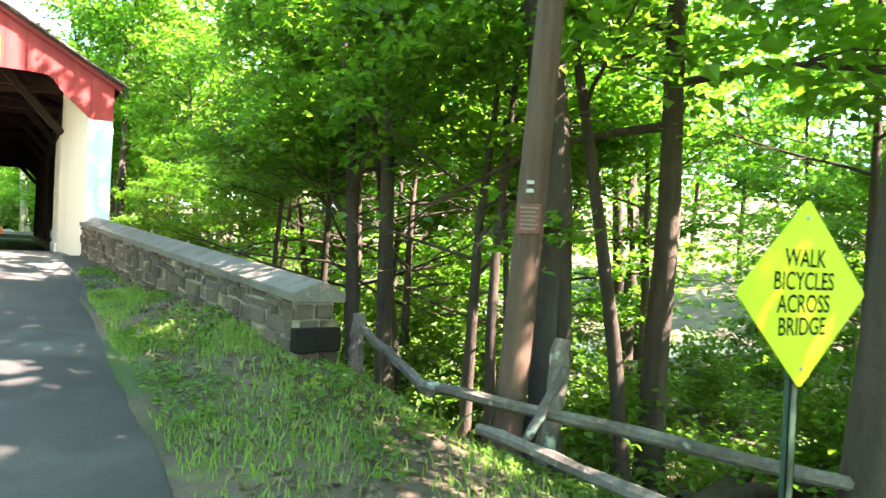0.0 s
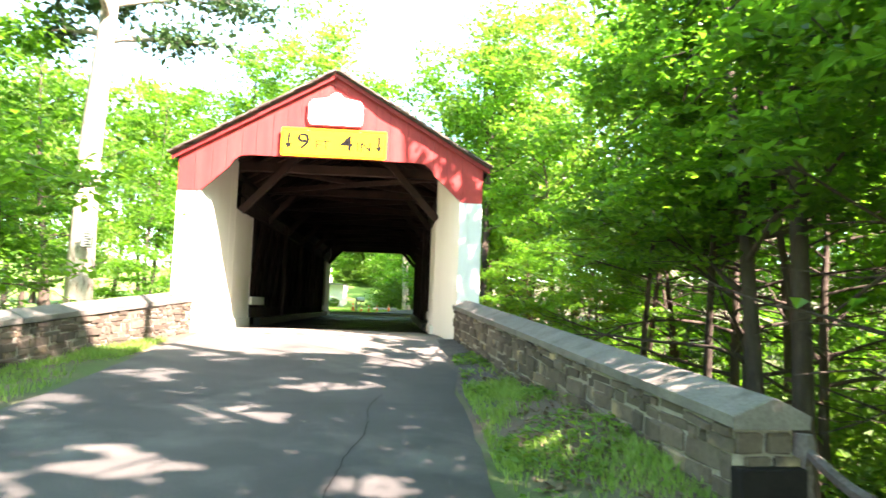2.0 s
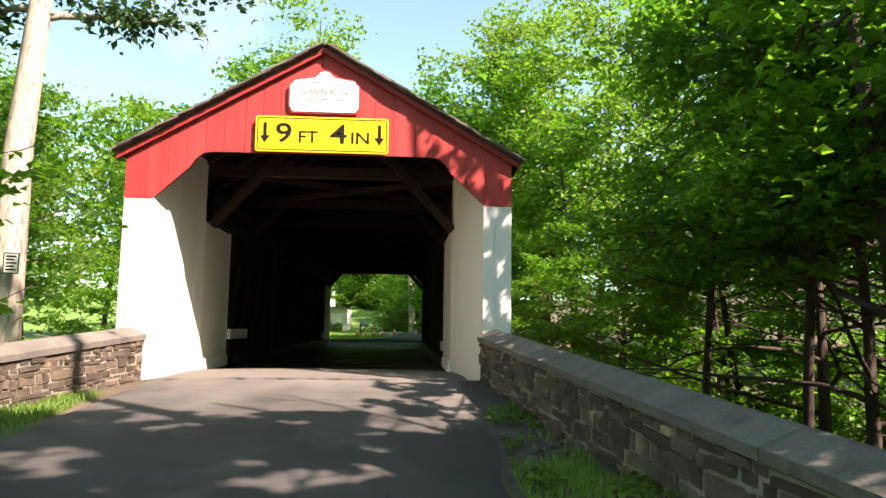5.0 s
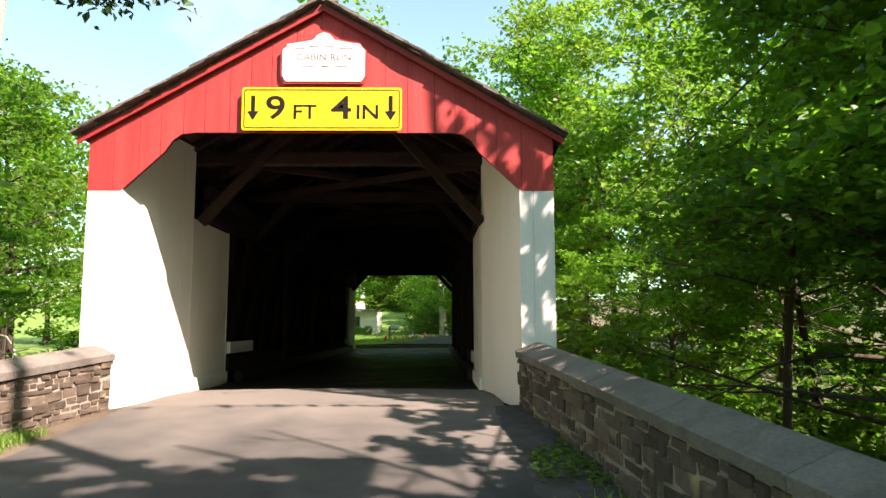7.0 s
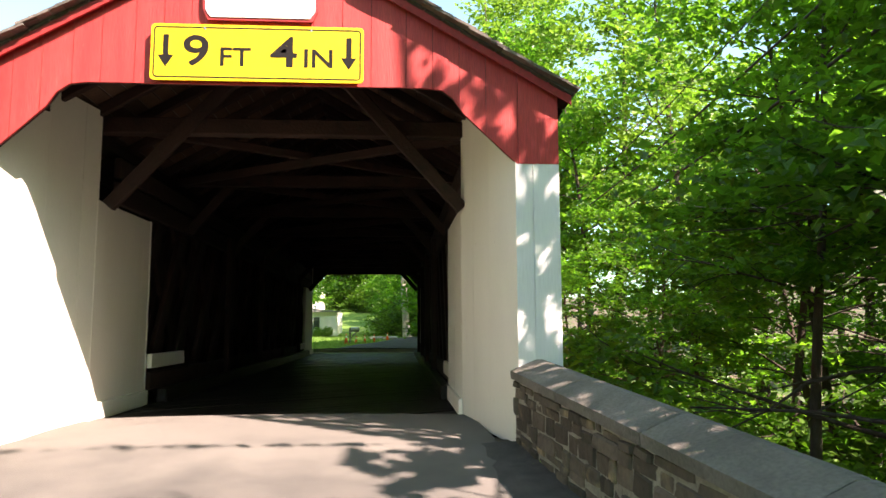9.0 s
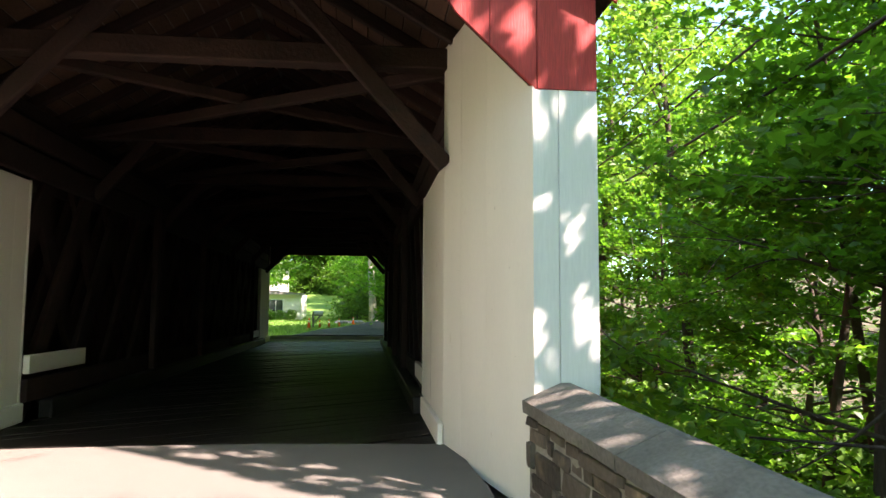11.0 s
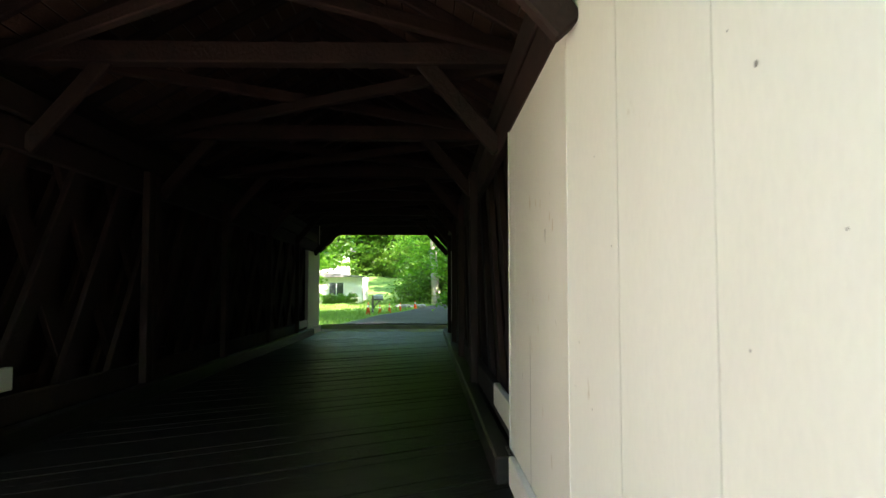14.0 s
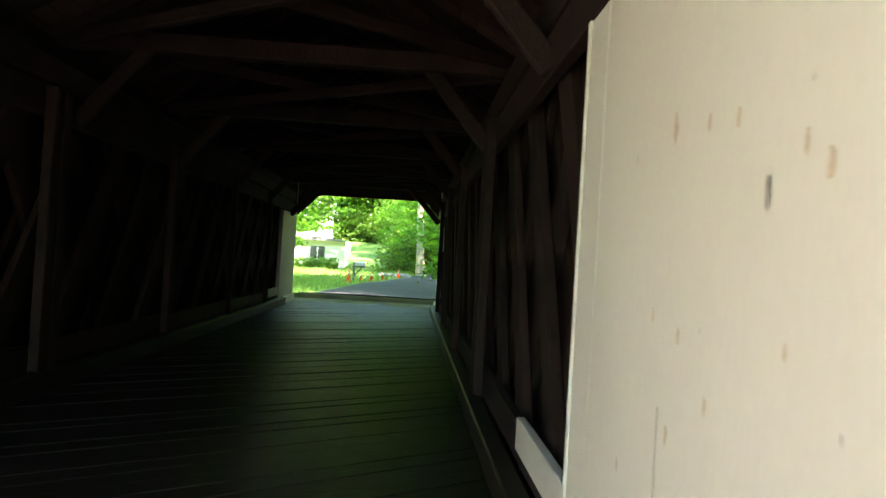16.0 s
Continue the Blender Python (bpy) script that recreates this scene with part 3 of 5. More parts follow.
for k, (y, z, h, pale) in enumerate(marks):
    bm = bmesh.new()
    n = 12
    w = h * (0.17 if pale else 0.08)
    rs = random.Random(k)
    ring = [bm.verts.new((-0.0016, y - 2.9 + w * math.cos(2 * math.pi * i / n) * rs.uniform(0.7, 1.2) + 0.15 * h * math.sin(2 * math.pi * i / n) * rs.uniform(-0.3, 0.3), z - 1.3 + h * 0.5 * math.sin(2 * math.pi * i / n) * rs.uniform(0.75, 1.1))) for i in range(n)]
    bm.faces.new(ring)
    part("stain", bm, M["stain"] if pale else M["dark_stain"], near_cheek)
for k, (y, z) in enumerate(((1.95, 0.95), (1.72, 1.9), (0.69, 1.95), (0.81, 2.08), (0.74, 1.21), (1.9, 1.14), (1.77, 0.88), (0.4, 1.5), (0.3, 0.9), (1.3, 2.6), (1.57, 1.53))):
    x = 2.47 - 0.343 * y / 2.05
    bm = bmesh.new()
    bmesh.ops.create_circle(bm, cap_ends=True, segments=8, radius=0.005 if k != 2 else 0.01, matrix=Matrix.Translation((x - 2.1225 - 0.0055, y - 2.9, z - 1.3)) @ Matrix.Rotation(radians(-90), 4, "Y"))
    part("nail_hole", bm, M["dark_stain"], near_cheek)
bm = boxed(-0.0022, -0.001, 3.15 - 2.9, 3.154 - 2.9, 0.05 - 1.3, 1.07 - 1.3)
part("crack", bm, M["dark_stain"], near_cheek)

# outer walls with boards, roof, trusses, deck
for s in (-1, 1):
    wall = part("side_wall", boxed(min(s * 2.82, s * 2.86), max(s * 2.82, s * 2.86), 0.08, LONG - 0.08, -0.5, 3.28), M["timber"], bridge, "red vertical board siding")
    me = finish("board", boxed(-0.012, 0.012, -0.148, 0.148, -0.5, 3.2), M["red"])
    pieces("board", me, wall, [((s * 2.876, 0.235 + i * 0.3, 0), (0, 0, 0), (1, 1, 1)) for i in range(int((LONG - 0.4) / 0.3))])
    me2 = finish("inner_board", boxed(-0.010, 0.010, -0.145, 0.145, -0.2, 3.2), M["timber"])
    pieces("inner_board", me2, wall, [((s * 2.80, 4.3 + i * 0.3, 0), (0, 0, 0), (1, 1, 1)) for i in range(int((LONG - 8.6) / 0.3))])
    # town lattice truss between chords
    truss = part("truss", boxed(s * 2.19 - 0.045, s * 2.19 + 0.045, 2.3, LONG - 2.3, 2.62, 2.90, 0.01), M["timber"], bridge, "timber lattice truss darkened for the dim interior")
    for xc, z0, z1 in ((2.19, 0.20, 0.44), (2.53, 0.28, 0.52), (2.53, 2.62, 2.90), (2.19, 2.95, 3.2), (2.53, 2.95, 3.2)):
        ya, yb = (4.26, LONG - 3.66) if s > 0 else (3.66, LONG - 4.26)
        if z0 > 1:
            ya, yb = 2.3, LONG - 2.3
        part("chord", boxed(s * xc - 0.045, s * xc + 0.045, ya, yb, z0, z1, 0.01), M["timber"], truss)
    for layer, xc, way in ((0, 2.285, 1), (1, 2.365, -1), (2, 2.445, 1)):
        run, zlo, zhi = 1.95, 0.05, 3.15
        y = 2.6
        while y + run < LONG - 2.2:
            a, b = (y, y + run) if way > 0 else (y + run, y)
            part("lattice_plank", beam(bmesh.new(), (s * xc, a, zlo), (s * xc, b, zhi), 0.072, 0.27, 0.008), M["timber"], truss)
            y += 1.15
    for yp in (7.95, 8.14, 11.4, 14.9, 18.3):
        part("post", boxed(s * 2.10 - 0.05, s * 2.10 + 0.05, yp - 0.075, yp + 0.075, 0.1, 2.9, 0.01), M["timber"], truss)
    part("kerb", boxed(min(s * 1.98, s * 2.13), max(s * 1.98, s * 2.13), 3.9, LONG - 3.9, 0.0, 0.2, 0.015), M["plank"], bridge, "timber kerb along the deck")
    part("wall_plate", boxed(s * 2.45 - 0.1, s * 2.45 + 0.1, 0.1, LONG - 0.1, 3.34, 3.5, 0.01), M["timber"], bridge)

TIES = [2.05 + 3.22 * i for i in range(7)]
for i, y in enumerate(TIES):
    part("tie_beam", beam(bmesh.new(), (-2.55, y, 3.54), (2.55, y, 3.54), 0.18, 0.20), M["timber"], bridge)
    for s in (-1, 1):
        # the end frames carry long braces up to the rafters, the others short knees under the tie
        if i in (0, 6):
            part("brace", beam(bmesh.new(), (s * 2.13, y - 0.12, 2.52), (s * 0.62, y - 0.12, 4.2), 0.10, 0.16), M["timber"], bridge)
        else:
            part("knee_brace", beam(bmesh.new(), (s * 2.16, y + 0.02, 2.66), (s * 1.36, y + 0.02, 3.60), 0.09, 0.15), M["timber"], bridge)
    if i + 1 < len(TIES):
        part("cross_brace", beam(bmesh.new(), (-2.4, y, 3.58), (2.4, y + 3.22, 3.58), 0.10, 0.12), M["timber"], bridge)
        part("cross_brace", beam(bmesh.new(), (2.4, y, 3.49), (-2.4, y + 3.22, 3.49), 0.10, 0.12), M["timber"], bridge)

# roof: sheathing strips on rafters, shingles above
roof_bm = bmesh.new()
for s in (-1, 1):
    beam(roof_bm, (s * 0.08, -0.09, 5.08), (s * 0.08, LONG + 0.09, 5.08), 0.2, 0.025, 0)
roof = part("roof", roof_bm, M["shingle"], bridge, "weathered wooden shingle roof")
slope = math.atan(0.577)
for s in (-1, 1):
    for k in range(int(LONG / 0.75) + 1):
        y = 0.35 + k * 0.74
        if y < LONG - 0.2:
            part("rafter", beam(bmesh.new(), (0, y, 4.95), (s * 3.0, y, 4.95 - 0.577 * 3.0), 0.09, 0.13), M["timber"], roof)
    for k in range(17):
        lath = bmesh.new()
        u = 0.04 + 0.2 * k
        box(lath, u, u + 0.18, -0.08, LONG + 0.08, -0.012, 0.012, Matrix.Translation((0, 0, 5.05)) @ pose(0, 0, 0, 0, math.degrees(slope) * s, 0) @ Matrix.Diagonal((s, 1, 1, 1)))
        bmesh.ops.recalc_face_normals(lath, faces=lath.faces)
        part("roof_board", lath, M["sheath"], roof)
    cover = bmesh.new()
    box(cover, 0.0, 3.5, -0.07, LONG + 0.07, 0.012, 0.03, Matrix.Translation((0, 0, 5.05)) @ pose(0, 0, 0, 0, math.degrees(slope) * s, 0) @ Matrix.Diagonal((s, 1, 1, 1)))
    bmesh.ops.recalc_face_normals(cover, faces=cover.faces)
    part("underlay", cover, M["shingle"], roof)
    # shingle courses: the two columns at the near verge are single pieces
    me = finish("shingle", boxed(-0.16, 0.16, -0.06, 0.06, -0.006, 0.006), M["shingle"])
    rr = random.Random(11 + s)
    spots = []
    for k in range(26):
        u = 0.16 + 0.128 * k
        for c in range(5):
            y = -0.095 + 0.122 * c + rr.uniform(-0.012, 0.012) - (0.02 if c == 0 else 0)
            base = Vector((s * u * math.cos(slope), y, 5.05 - u * math.sin(slope)))
            base += Vector((s * math.sin(slope), 0, math.cos(slope))) * (0.04 + rr.uniform(0, 0.012))
            spots.append((base, (0, (slope + rr.uniform(-0.08, -0.04)) * s, rr.uniform(-0.03, 0.03)), (1, rr.uniform(0.8, 1.1), 1.9)))
    pieces("shingle", me, roof, spots)
    rest = bmesh.new()
    for k in range(26):
        u = 0.16 + 0.128 * k
        box(rest, u - 0.16, u + 0.16, 0.49, LONG + 0.13, 0.036, 0.05, Matrix.Translation((0, 0, 5.05)) @ pose(0, 0, 0, 0, math.degrees(slope) * s, 0) @ Matrix.Diagonal((s, 1, 1, 1)))
    bmesh.ops.recalc_face_normals(rest, faces=rest.faces)
    tagged(part("shingle_courses", rest, M["shingle"], roof), kind="stuff")
    for y in (-0.075, LONG + 0.05):
        part("rake_board", prism([(0, 4.955), (0, 5.045), (s * 3.02, 5.045 - 0.577 * 3.02), (s * 3.02, 4.955 - 0.577 * 3.02)], y, y + 0.025, lambda u, v, d: (u, d, v)), M["red_trim"], roof, "dark red verge board")
    part("soffit", prism([(0.02 * s, 5.015), (s * 2.98, 5.015 - 0.577 * 2.96), (s * 2.98, 4.995 - 0.577 * 2.96), (0.02 * s, 4.995)], -0.072, -0.006, lambda u, v, d: (u, d, v)), M["red_trim"], roof)

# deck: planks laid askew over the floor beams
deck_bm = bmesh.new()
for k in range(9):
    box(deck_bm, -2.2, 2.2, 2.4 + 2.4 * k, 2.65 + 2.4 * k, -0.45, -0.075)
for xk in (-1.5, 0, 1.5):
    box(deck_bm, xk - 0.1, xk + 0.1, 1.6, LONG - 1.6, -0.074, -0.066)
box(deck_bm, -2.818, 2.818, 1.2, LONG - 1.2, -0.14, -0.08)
deck = part("deck", deck_bm, M["plank"], bridge, "plank deck worn smooth by tyres, coloured near black for the dim interior")
ANG = radians(33)
r = random.Random(5)
pitch_y = 0.262
k = 0
y = 0.2
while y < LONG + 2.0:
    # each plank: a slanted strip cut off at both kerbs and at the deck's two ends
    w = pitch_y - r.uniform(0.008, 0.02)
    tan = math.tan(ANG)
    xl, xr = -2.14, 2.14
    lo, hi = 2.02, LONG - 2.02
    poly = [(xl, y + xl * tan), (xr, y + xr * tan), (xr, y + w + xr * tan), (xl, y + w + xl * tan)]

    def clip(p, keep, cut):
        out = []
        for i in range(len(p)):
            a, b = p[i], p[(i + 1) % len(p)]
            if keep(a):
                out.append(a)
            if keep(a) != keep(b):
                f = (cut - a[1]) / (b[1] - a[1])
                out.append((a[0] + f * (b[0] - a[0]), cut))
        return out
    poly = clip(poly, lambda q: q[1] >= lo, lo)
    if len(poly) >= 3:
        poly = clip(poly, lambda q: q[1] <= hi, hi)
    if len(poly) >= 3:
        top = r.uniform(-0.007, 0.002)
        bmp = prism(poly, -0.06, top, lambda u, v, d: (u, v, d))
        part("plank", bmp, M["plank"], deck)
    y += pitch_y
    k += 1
# stone abutments under both ends
for y0, y1 in ((0.6, 2.4), (LONG - 2.4, LONG - 0.6)):
    tagged(new("abutment", finish("abutment", boxed(-2.8, 2.8, y0, y1, -4.2, -0.15, 0.03), M["mortar"])), "mortared stone abutment under the deck", "abutment", "bridge abutments", "structure")

bridge.rotation_euler = (-math.atan(0.16 / LONG), 0, 0)

# ---- signs on the gable ----
face = pose(0, 0, 0, 90, 0, 0)
clear_sign = tagged(empty("clearance_sign", 0, -0.03, 3.665), "yellow clearance sign lettered 9 FT 4 IN on the gable", "road sign")


def plate(w, h, rad, seg=5):
    pts = []
    for cx, cy, a0 in ((w / 2 - rad, h / 2 - rad, 0), (-w / 2 + rad, h / 2 - rad, 90), (-w / 2 + rad, -h / 2 + rad, 180), (w / 2 - rad, -h / 2 + rad, 270)):
        for i in range(seg + 1):
            a = radians(a0 + 90 * i / seg)
            pts.append((cx + rad * math.cos(a), cy + rad * math.sin(a)))
    return pts


def frame_line(w, h, rad, t, d0, d1, to3):
    """A thin rounded border line."""
    a, b = plate(w, h, rad), plate(w - 2 * t, h - 2 * t, max(rad - t, 0.002))
    bm = bmesh.new()
    ring = [[bm.verts.new(to3(u, v, d)) for u, v in p] for p in (a, b) for d in (d0, d1)]
    n = len(a)
    for i in range(n):
        j = (i + 1) % n
        bm.faces.new((ring[1][i], ring[1][j], ring[3][j], ring[3][i]))
        bm.faces.new((ring[0][i], ring[0][j], ring[1][j], ring[1][i]))
        bm.faces.new((ring[2][j], ring[2][i], ring[3][i], ring[3][j]))
    bmesh.ops.recalc_face_normals(bm, faces=bm.faces)
    return bm


flat3 = lambda u, v, d: (u, -d, v)
part("panel", prism(plate(2.0, 0.55, 0.04), 0.0, 0.018, flat3), M["yellow"], clear_sign)
part("border", frame_line(1.95, 0.50, 0.035, 0.014, 0.018, 0.0205, flat3), M["black"], clear_sign)
for tx, text, size, wide in ((-0.58, "9", 0.42, 1.25), (-0.21, "FT", 0.26, 1.1), (0.24, "4", 0.42, 1.25), (0.57, "IN", 0.26, 1.15)):
    lift = 0.0 if size > 0.3 else -0.05
    words("lettering", text, size, M["black"], clear_sign, Matrix.Translation((tx, -0.0195, lift)) @ face, 0.0015, wide)
for ax in (-0.86, 0.86):
    o = [(ax - 0.026, 0.17), (ax - 0.026, -0.03), (ax - 0.075, -0.03), (ax, -0.15), (ax + 0.075, -0.03), (ax + 0.026, -0.03), (ax + 0.026, 0.17)]
    part("arrow", prism(o, 0.018, 0.021, flat3), M["black"], clear_sign)
for bx in (-0.5, 0.5):
    part("bolt", cyl(bmesh.new(), (bx, -0.016, 0.235), (bx, -0.026, 0.235), 0.012, 0.01, 8), M["metal"], clear_sign)

name_sign = tagged(empty("name_board", 0.01, -0.004, 4.265), "white name board with curved top and red edge", "sign")


def name_outline(g):
    p = [(-0.50 - g, -0.20), (-0.47 - g, -0.24 - g), (0.47 + g, -0.24 - g), (0.50 + g, -0.20), (0.52 + g, -0.16), (0.52 + g, 0.17), (0.47 + g, 0.21), (0.46, 0.245 + g), (0.30, 0.27 + g), (0.14, 0.30 + g)]
    arc = [(0.115 * math.cos(radians(a)) * (1 + g * 6), 0.30 + g + 0.10 * math.sin(radians(a))) for a in (20, 50, 90, 130, 160)]
    return p + arc + [(-0.14, 0.30 + g), (-0.30, 0.27 + g), (-0.46, 0.245 + g), (-0.47 - g, 0.21), (-0.52 - g, 0.17), (-0.52 - g, -0.16)]


part("edging", prism(name_outline(0.027), 0.0, 0.022, flat3), M["red_trim"], name_sign)
part("panel", prism(name_outline(0.0), 0.022, 0.032, flat3), M["white"], name_sign)
M["grey_ink"] = mat("faded_ink", (0.11, 0.085, 0.08), (0.30, 0.26, 0.24), 8, 60, 0.7, 0.0)
words("lettering", "CABIN RUN", 0.125, M["grey_ink"], name_sign, Matrix.Translation((0, -0.0345, 0.07)) @ face, 0.001, 1.05)
for bx, bz, bw in ((-0.30, 0.19, 0.13), (-0.12, 0.215, 0.13), (0.07, 0.215, 0.14), (0.28, 0.19, 0.17), (-0.2, -0.05, 0.16), (0.02, -0.05, 0.1), (0.22, -0.05, 0.16)):
    part("lettering", prism(plate(bw, 0.022, 0.004, 2), 0.032, 0.0335, lambda u, v, d, bx=bx, bz=bz: (u + bx, -d, v + bz)), M["grey_ink"], name_sign)

# ---- stone parapets ----
stone_meshes = []
for i in range(6):
    bm = bmesh.new()
    bmesh.ops.create_cube(bm, size=1.0)
    bmesh.ops.bevel(bm, geom=list(bm.edges), offset=0.09, segments=1, affect="EDGES")
    rs = random.Random(40 + i)
    for v in bm.verts:
        v.co += Vector((rs.uniform(-0.05, 0.05), rs.uniform(-0.04, 0.04), rs.uniform(-0.06, 0.06)))
    stone_meshes.append(finish("stone", bm, M["stone"]))


def parapet(name, a, b, foot, top_a, top_b, label, seed):
    """A mortared stone wall from a to b (plan points on the road-side face), with rough stones and a ridged concrete coping."""
    a, b = Vector((*a, 0)), Vector((*b, 0))
    d = (b - a)
    ln = d.length
    d.normalize()
    side = Vector((-d.y, d.x, 0))
    if side.x * a.x < 0:
        side = -side
    thick = 0.40

    def at(u, w, z):
        q = a + d * u + side * w
        return Vector((q.x, q.y, z))

    def top(u):
        return top_a + (top_b - top_a) * u / ln

    bm = prism([(0, -0.016), (ln, -0.016), (ln, thick - 0.02), (0, thick - 0.02)], -3.3, 0, lambda u, w, z: at(u, w, z if z < -1 else top(u) - 0.02))
    wall = tagged(new(name, finish(name, bm, M["mortar"])), label, "stone wall", "parapets of the bridge approach", "structure")
    rr = random.Random(seed)
    rot = math.atan2(d.y, d.x)
    rise = math.atan2(top_b - top_a, ln)
    # stones in rough courses, measured down from the coping
    depth = 0.02
    while depth < 0.95:
        h = rr.choice((0.055, 0.07, 0.09, 0.115, 0.15)) * rr.uniform(0.9, 1.1)
        u = rr.uniform(-0.1, 0)
        while u < ln:
            w = rr.choice((0.10, 0.14, 0.20, 0.27, 0.38)) * rr.uniform(0.8, 1.2)
            u0, u1 = max(u, 0.0), min(u + w, ln)
            if u1 - u0 > 0.06:
                um = (u0 + u1) / 2
                z = top(um) - depth - h / 2
                ground_here = foot(um)
                if z + h / 2 > ground_here - 0.12:
                    q = at(um, 0.045 + rr.uniform(-0.02, 0.012), z + rr.uniform(-0.016, 0.016))
                    ob = own(new("stone", rr.choice(stone_meshes)), wall)
                    ob.location = q
                    ob.rotation_euler = (0, -rise * rr.uniform(0.6, 1.0) + rr.uniform(-0.06, 0.06), rot + rr.choice((0, math.pi)))
                    if abs(ob.rotation_euler.z - rot) > 1:
                        ob.rotation_euler.y *= -1
                    ob.scale = (u1 - u0 - rr.uniform(0.002, 0.022), 0.15, h - rr.uniform(-0.006, 0.02))
            u += w
        depth += h
    # stones on the free end
    for row in range(4):
        z = top_b - 0.1 - row * 0.14
        for c in range(2):
            ob = own(new("stone", rr.choice(stone_meshes)), wall)
            ob.location = at(ln - 0.03, 0.1 + 0.2 * c + (0.04 if row % 2 else -0.02), z)
            ob.rotation_euler = (0, 0, rot)
            ob.scale = (0.12, 0.17, 0.12)
    # coping slabs with a ridge along the middle
    u = -0.02
    while u < ln + 0.05:
        u1 = min(u + rr.uniform(1.25, 1.7), ln + 0.07)
        if ln + 0.07 - u1 < 0.5:
            u1 = ln + 0.07
        prof = [(-0.055, 0.0), (-0.06, 0.075), (0.19, 0.175), (0.25, 0.175), (thick + 0.06, 0.08), (thick + 0.055, 0.0)]
        bmc = bmesh.new()
        rings = []
        for uu in (u + 0.004, u + 0.02, u1 - 0.02, u1 - 0.004):
            dz = -0.006 if uu in (u + 0.004, u1 - 0.004) else 0.0
            rings.append([bmc.verts.new(at(uu, w, top(uu) + z + dz)) for w, z in prof])
        for p, q in zip(rings, rings[1:]):
            for i in range(6):
                bmc.faces.new((p[i], p[(i + 1) % 6], q[(i + 1) % 6], q[i]))
        bmc.faces.new(rings[0][::-1])
        bmc.faces.new(rings[-1])
        bmesh.ops.recalc_face_normals(bmc, faces=bmc.faces)
        part("coping_slab", bmc, M["coping"], wall)
        u = u1
        if u >= ln + 0.06:
            break
    return wall, at, ln, top


RW = parapet("parapet_1", (2.45, -0.02), (3.42, -9.15), lambda u: -0.07 * u, 0.585, 0.03, "low brown fieldstone wall with grey concrete coping", 21)
LW = parapet("parapet_2", (-2.5, -0.02), (-4.25, -6.4), lambda u: -0.065 * u, 0.56, 0.02, "low brown fieldstone wall with grey concrete coping", 22)
_, at_r, ln_r, top_r = RW
# dark drain block and pale mortar on the free end of the wall
blk = bmesh.new()
c = at_r(ln_r + 0.05, 0.19, -0.31)
box(blk, -0.06, 0.06, -0.22, 0.22, -0.105, 0.105, Matrix.Translation(c) @ Matrix.Rotation(math.atan2(-9.13, 0.86), 4, "Z"), 0.01)
thing("end_block", blk, M["black"], "dark block set in the wall's free end", "block")

# ---- roadside: pole, broken fence, diamond sign ----
pole = tagged(empty("utility_pole", 4.98, -10.22, -1.0), "weathered brown wooden utility pole leaning over the roadside", "utility pole")
pb = bmesh.new()
rings = []
for i in range(13):
    z = 9.6 * i / 12 - 0.3
    rings.append([pb.verts.new((0.043 * z + (0.132 - 0.003 * i) * math.cos(a), -0.028 * z + (0.132 - 0.003 * i) * math.sin(a), z)) for a in [2 * math.pi * k / 18 for k in range(18)]])
for p, q in zip(rings, rings[1:]):
    for k in range(18):
        pb.faces.new((p[k], p[(k + 1) % 18], q[(k + 1) % 18], q[k]))
pb.faces.new(rings[-1])
part("shaft", pb, M["pole"], pole, smooth=True)
tag_dir = math.atan2(-4.8, -3.8)
plate_m = pose(0.078 - 0.088, -0.051 - 0.1, 1.83, 0, 0, math.degrees(tag_dir) + 90)
pp = boxed(-0.1, 0.1, -0.012, 0.0, -0.125, 0.125, 0.004)
bmesh.ops.transform(pp, matrix=plate_m, verts=pp.verts)
M["rust_plate"] = mat("rusty_notice", (0.16, 0.05, 0.04), (0.22, 0.08, 0.06), 8, 40, 0.7, 0.1)
tagplate = part("notice", pp, M["rust_plate"], pole, "dark red notice with pale lines")
for i in range(6):
    lb = boxed(-0.075, 0.075 - 0.02 * (i % 2), -0.0145, -0.0122, 0.085 - 0.035 * i, 0.1 - 0.035 * i)
    bmesh.ops.transform(lb, matrix=plate_m, verts=lb.verts)
    part("line", lb, M["mortar"], tagplate)
for i, z in enumerate((2.05, 2.12)):
    lb = boxed(-0.03, 0.03, -0.01, 0.0, z - 1.83, z - 1.80)
    bmesh.ops.transform(lb, matrix=plate_m, verts=lb.verts)
    part("tack_plate", lb, M["metal"], pole)


def cable(points, r):
    cu = bpy.data.curves.new("overhead_cable", "CURVE")
    cu.dimensions, cu.bevel_depth, cu.bevel_resolution = "3D", r, 2
    sp = cu.splines.new("POLY")
    sp.points.add(len(points) - 1)
    for p, q in zip(sp.points, points):
        p.co = (*q, 1)
    tmp = bpy.data.objects.new("overhead_cable", cu)
    scene.collection.objects.link(tmp)
    me = bpy.data.meshes.new_from_object(tmp.evaluated_get(bpy.context.evaluated_depsgraph_get()))
    bpy.data.objects.remove(tmp)
    me.materials.clear()
    me.materials.append(M["cable"])
    return tagged(new("overhead_cable", me), "black overhead cable strung from the utility pole", "cable", "overhead cables")


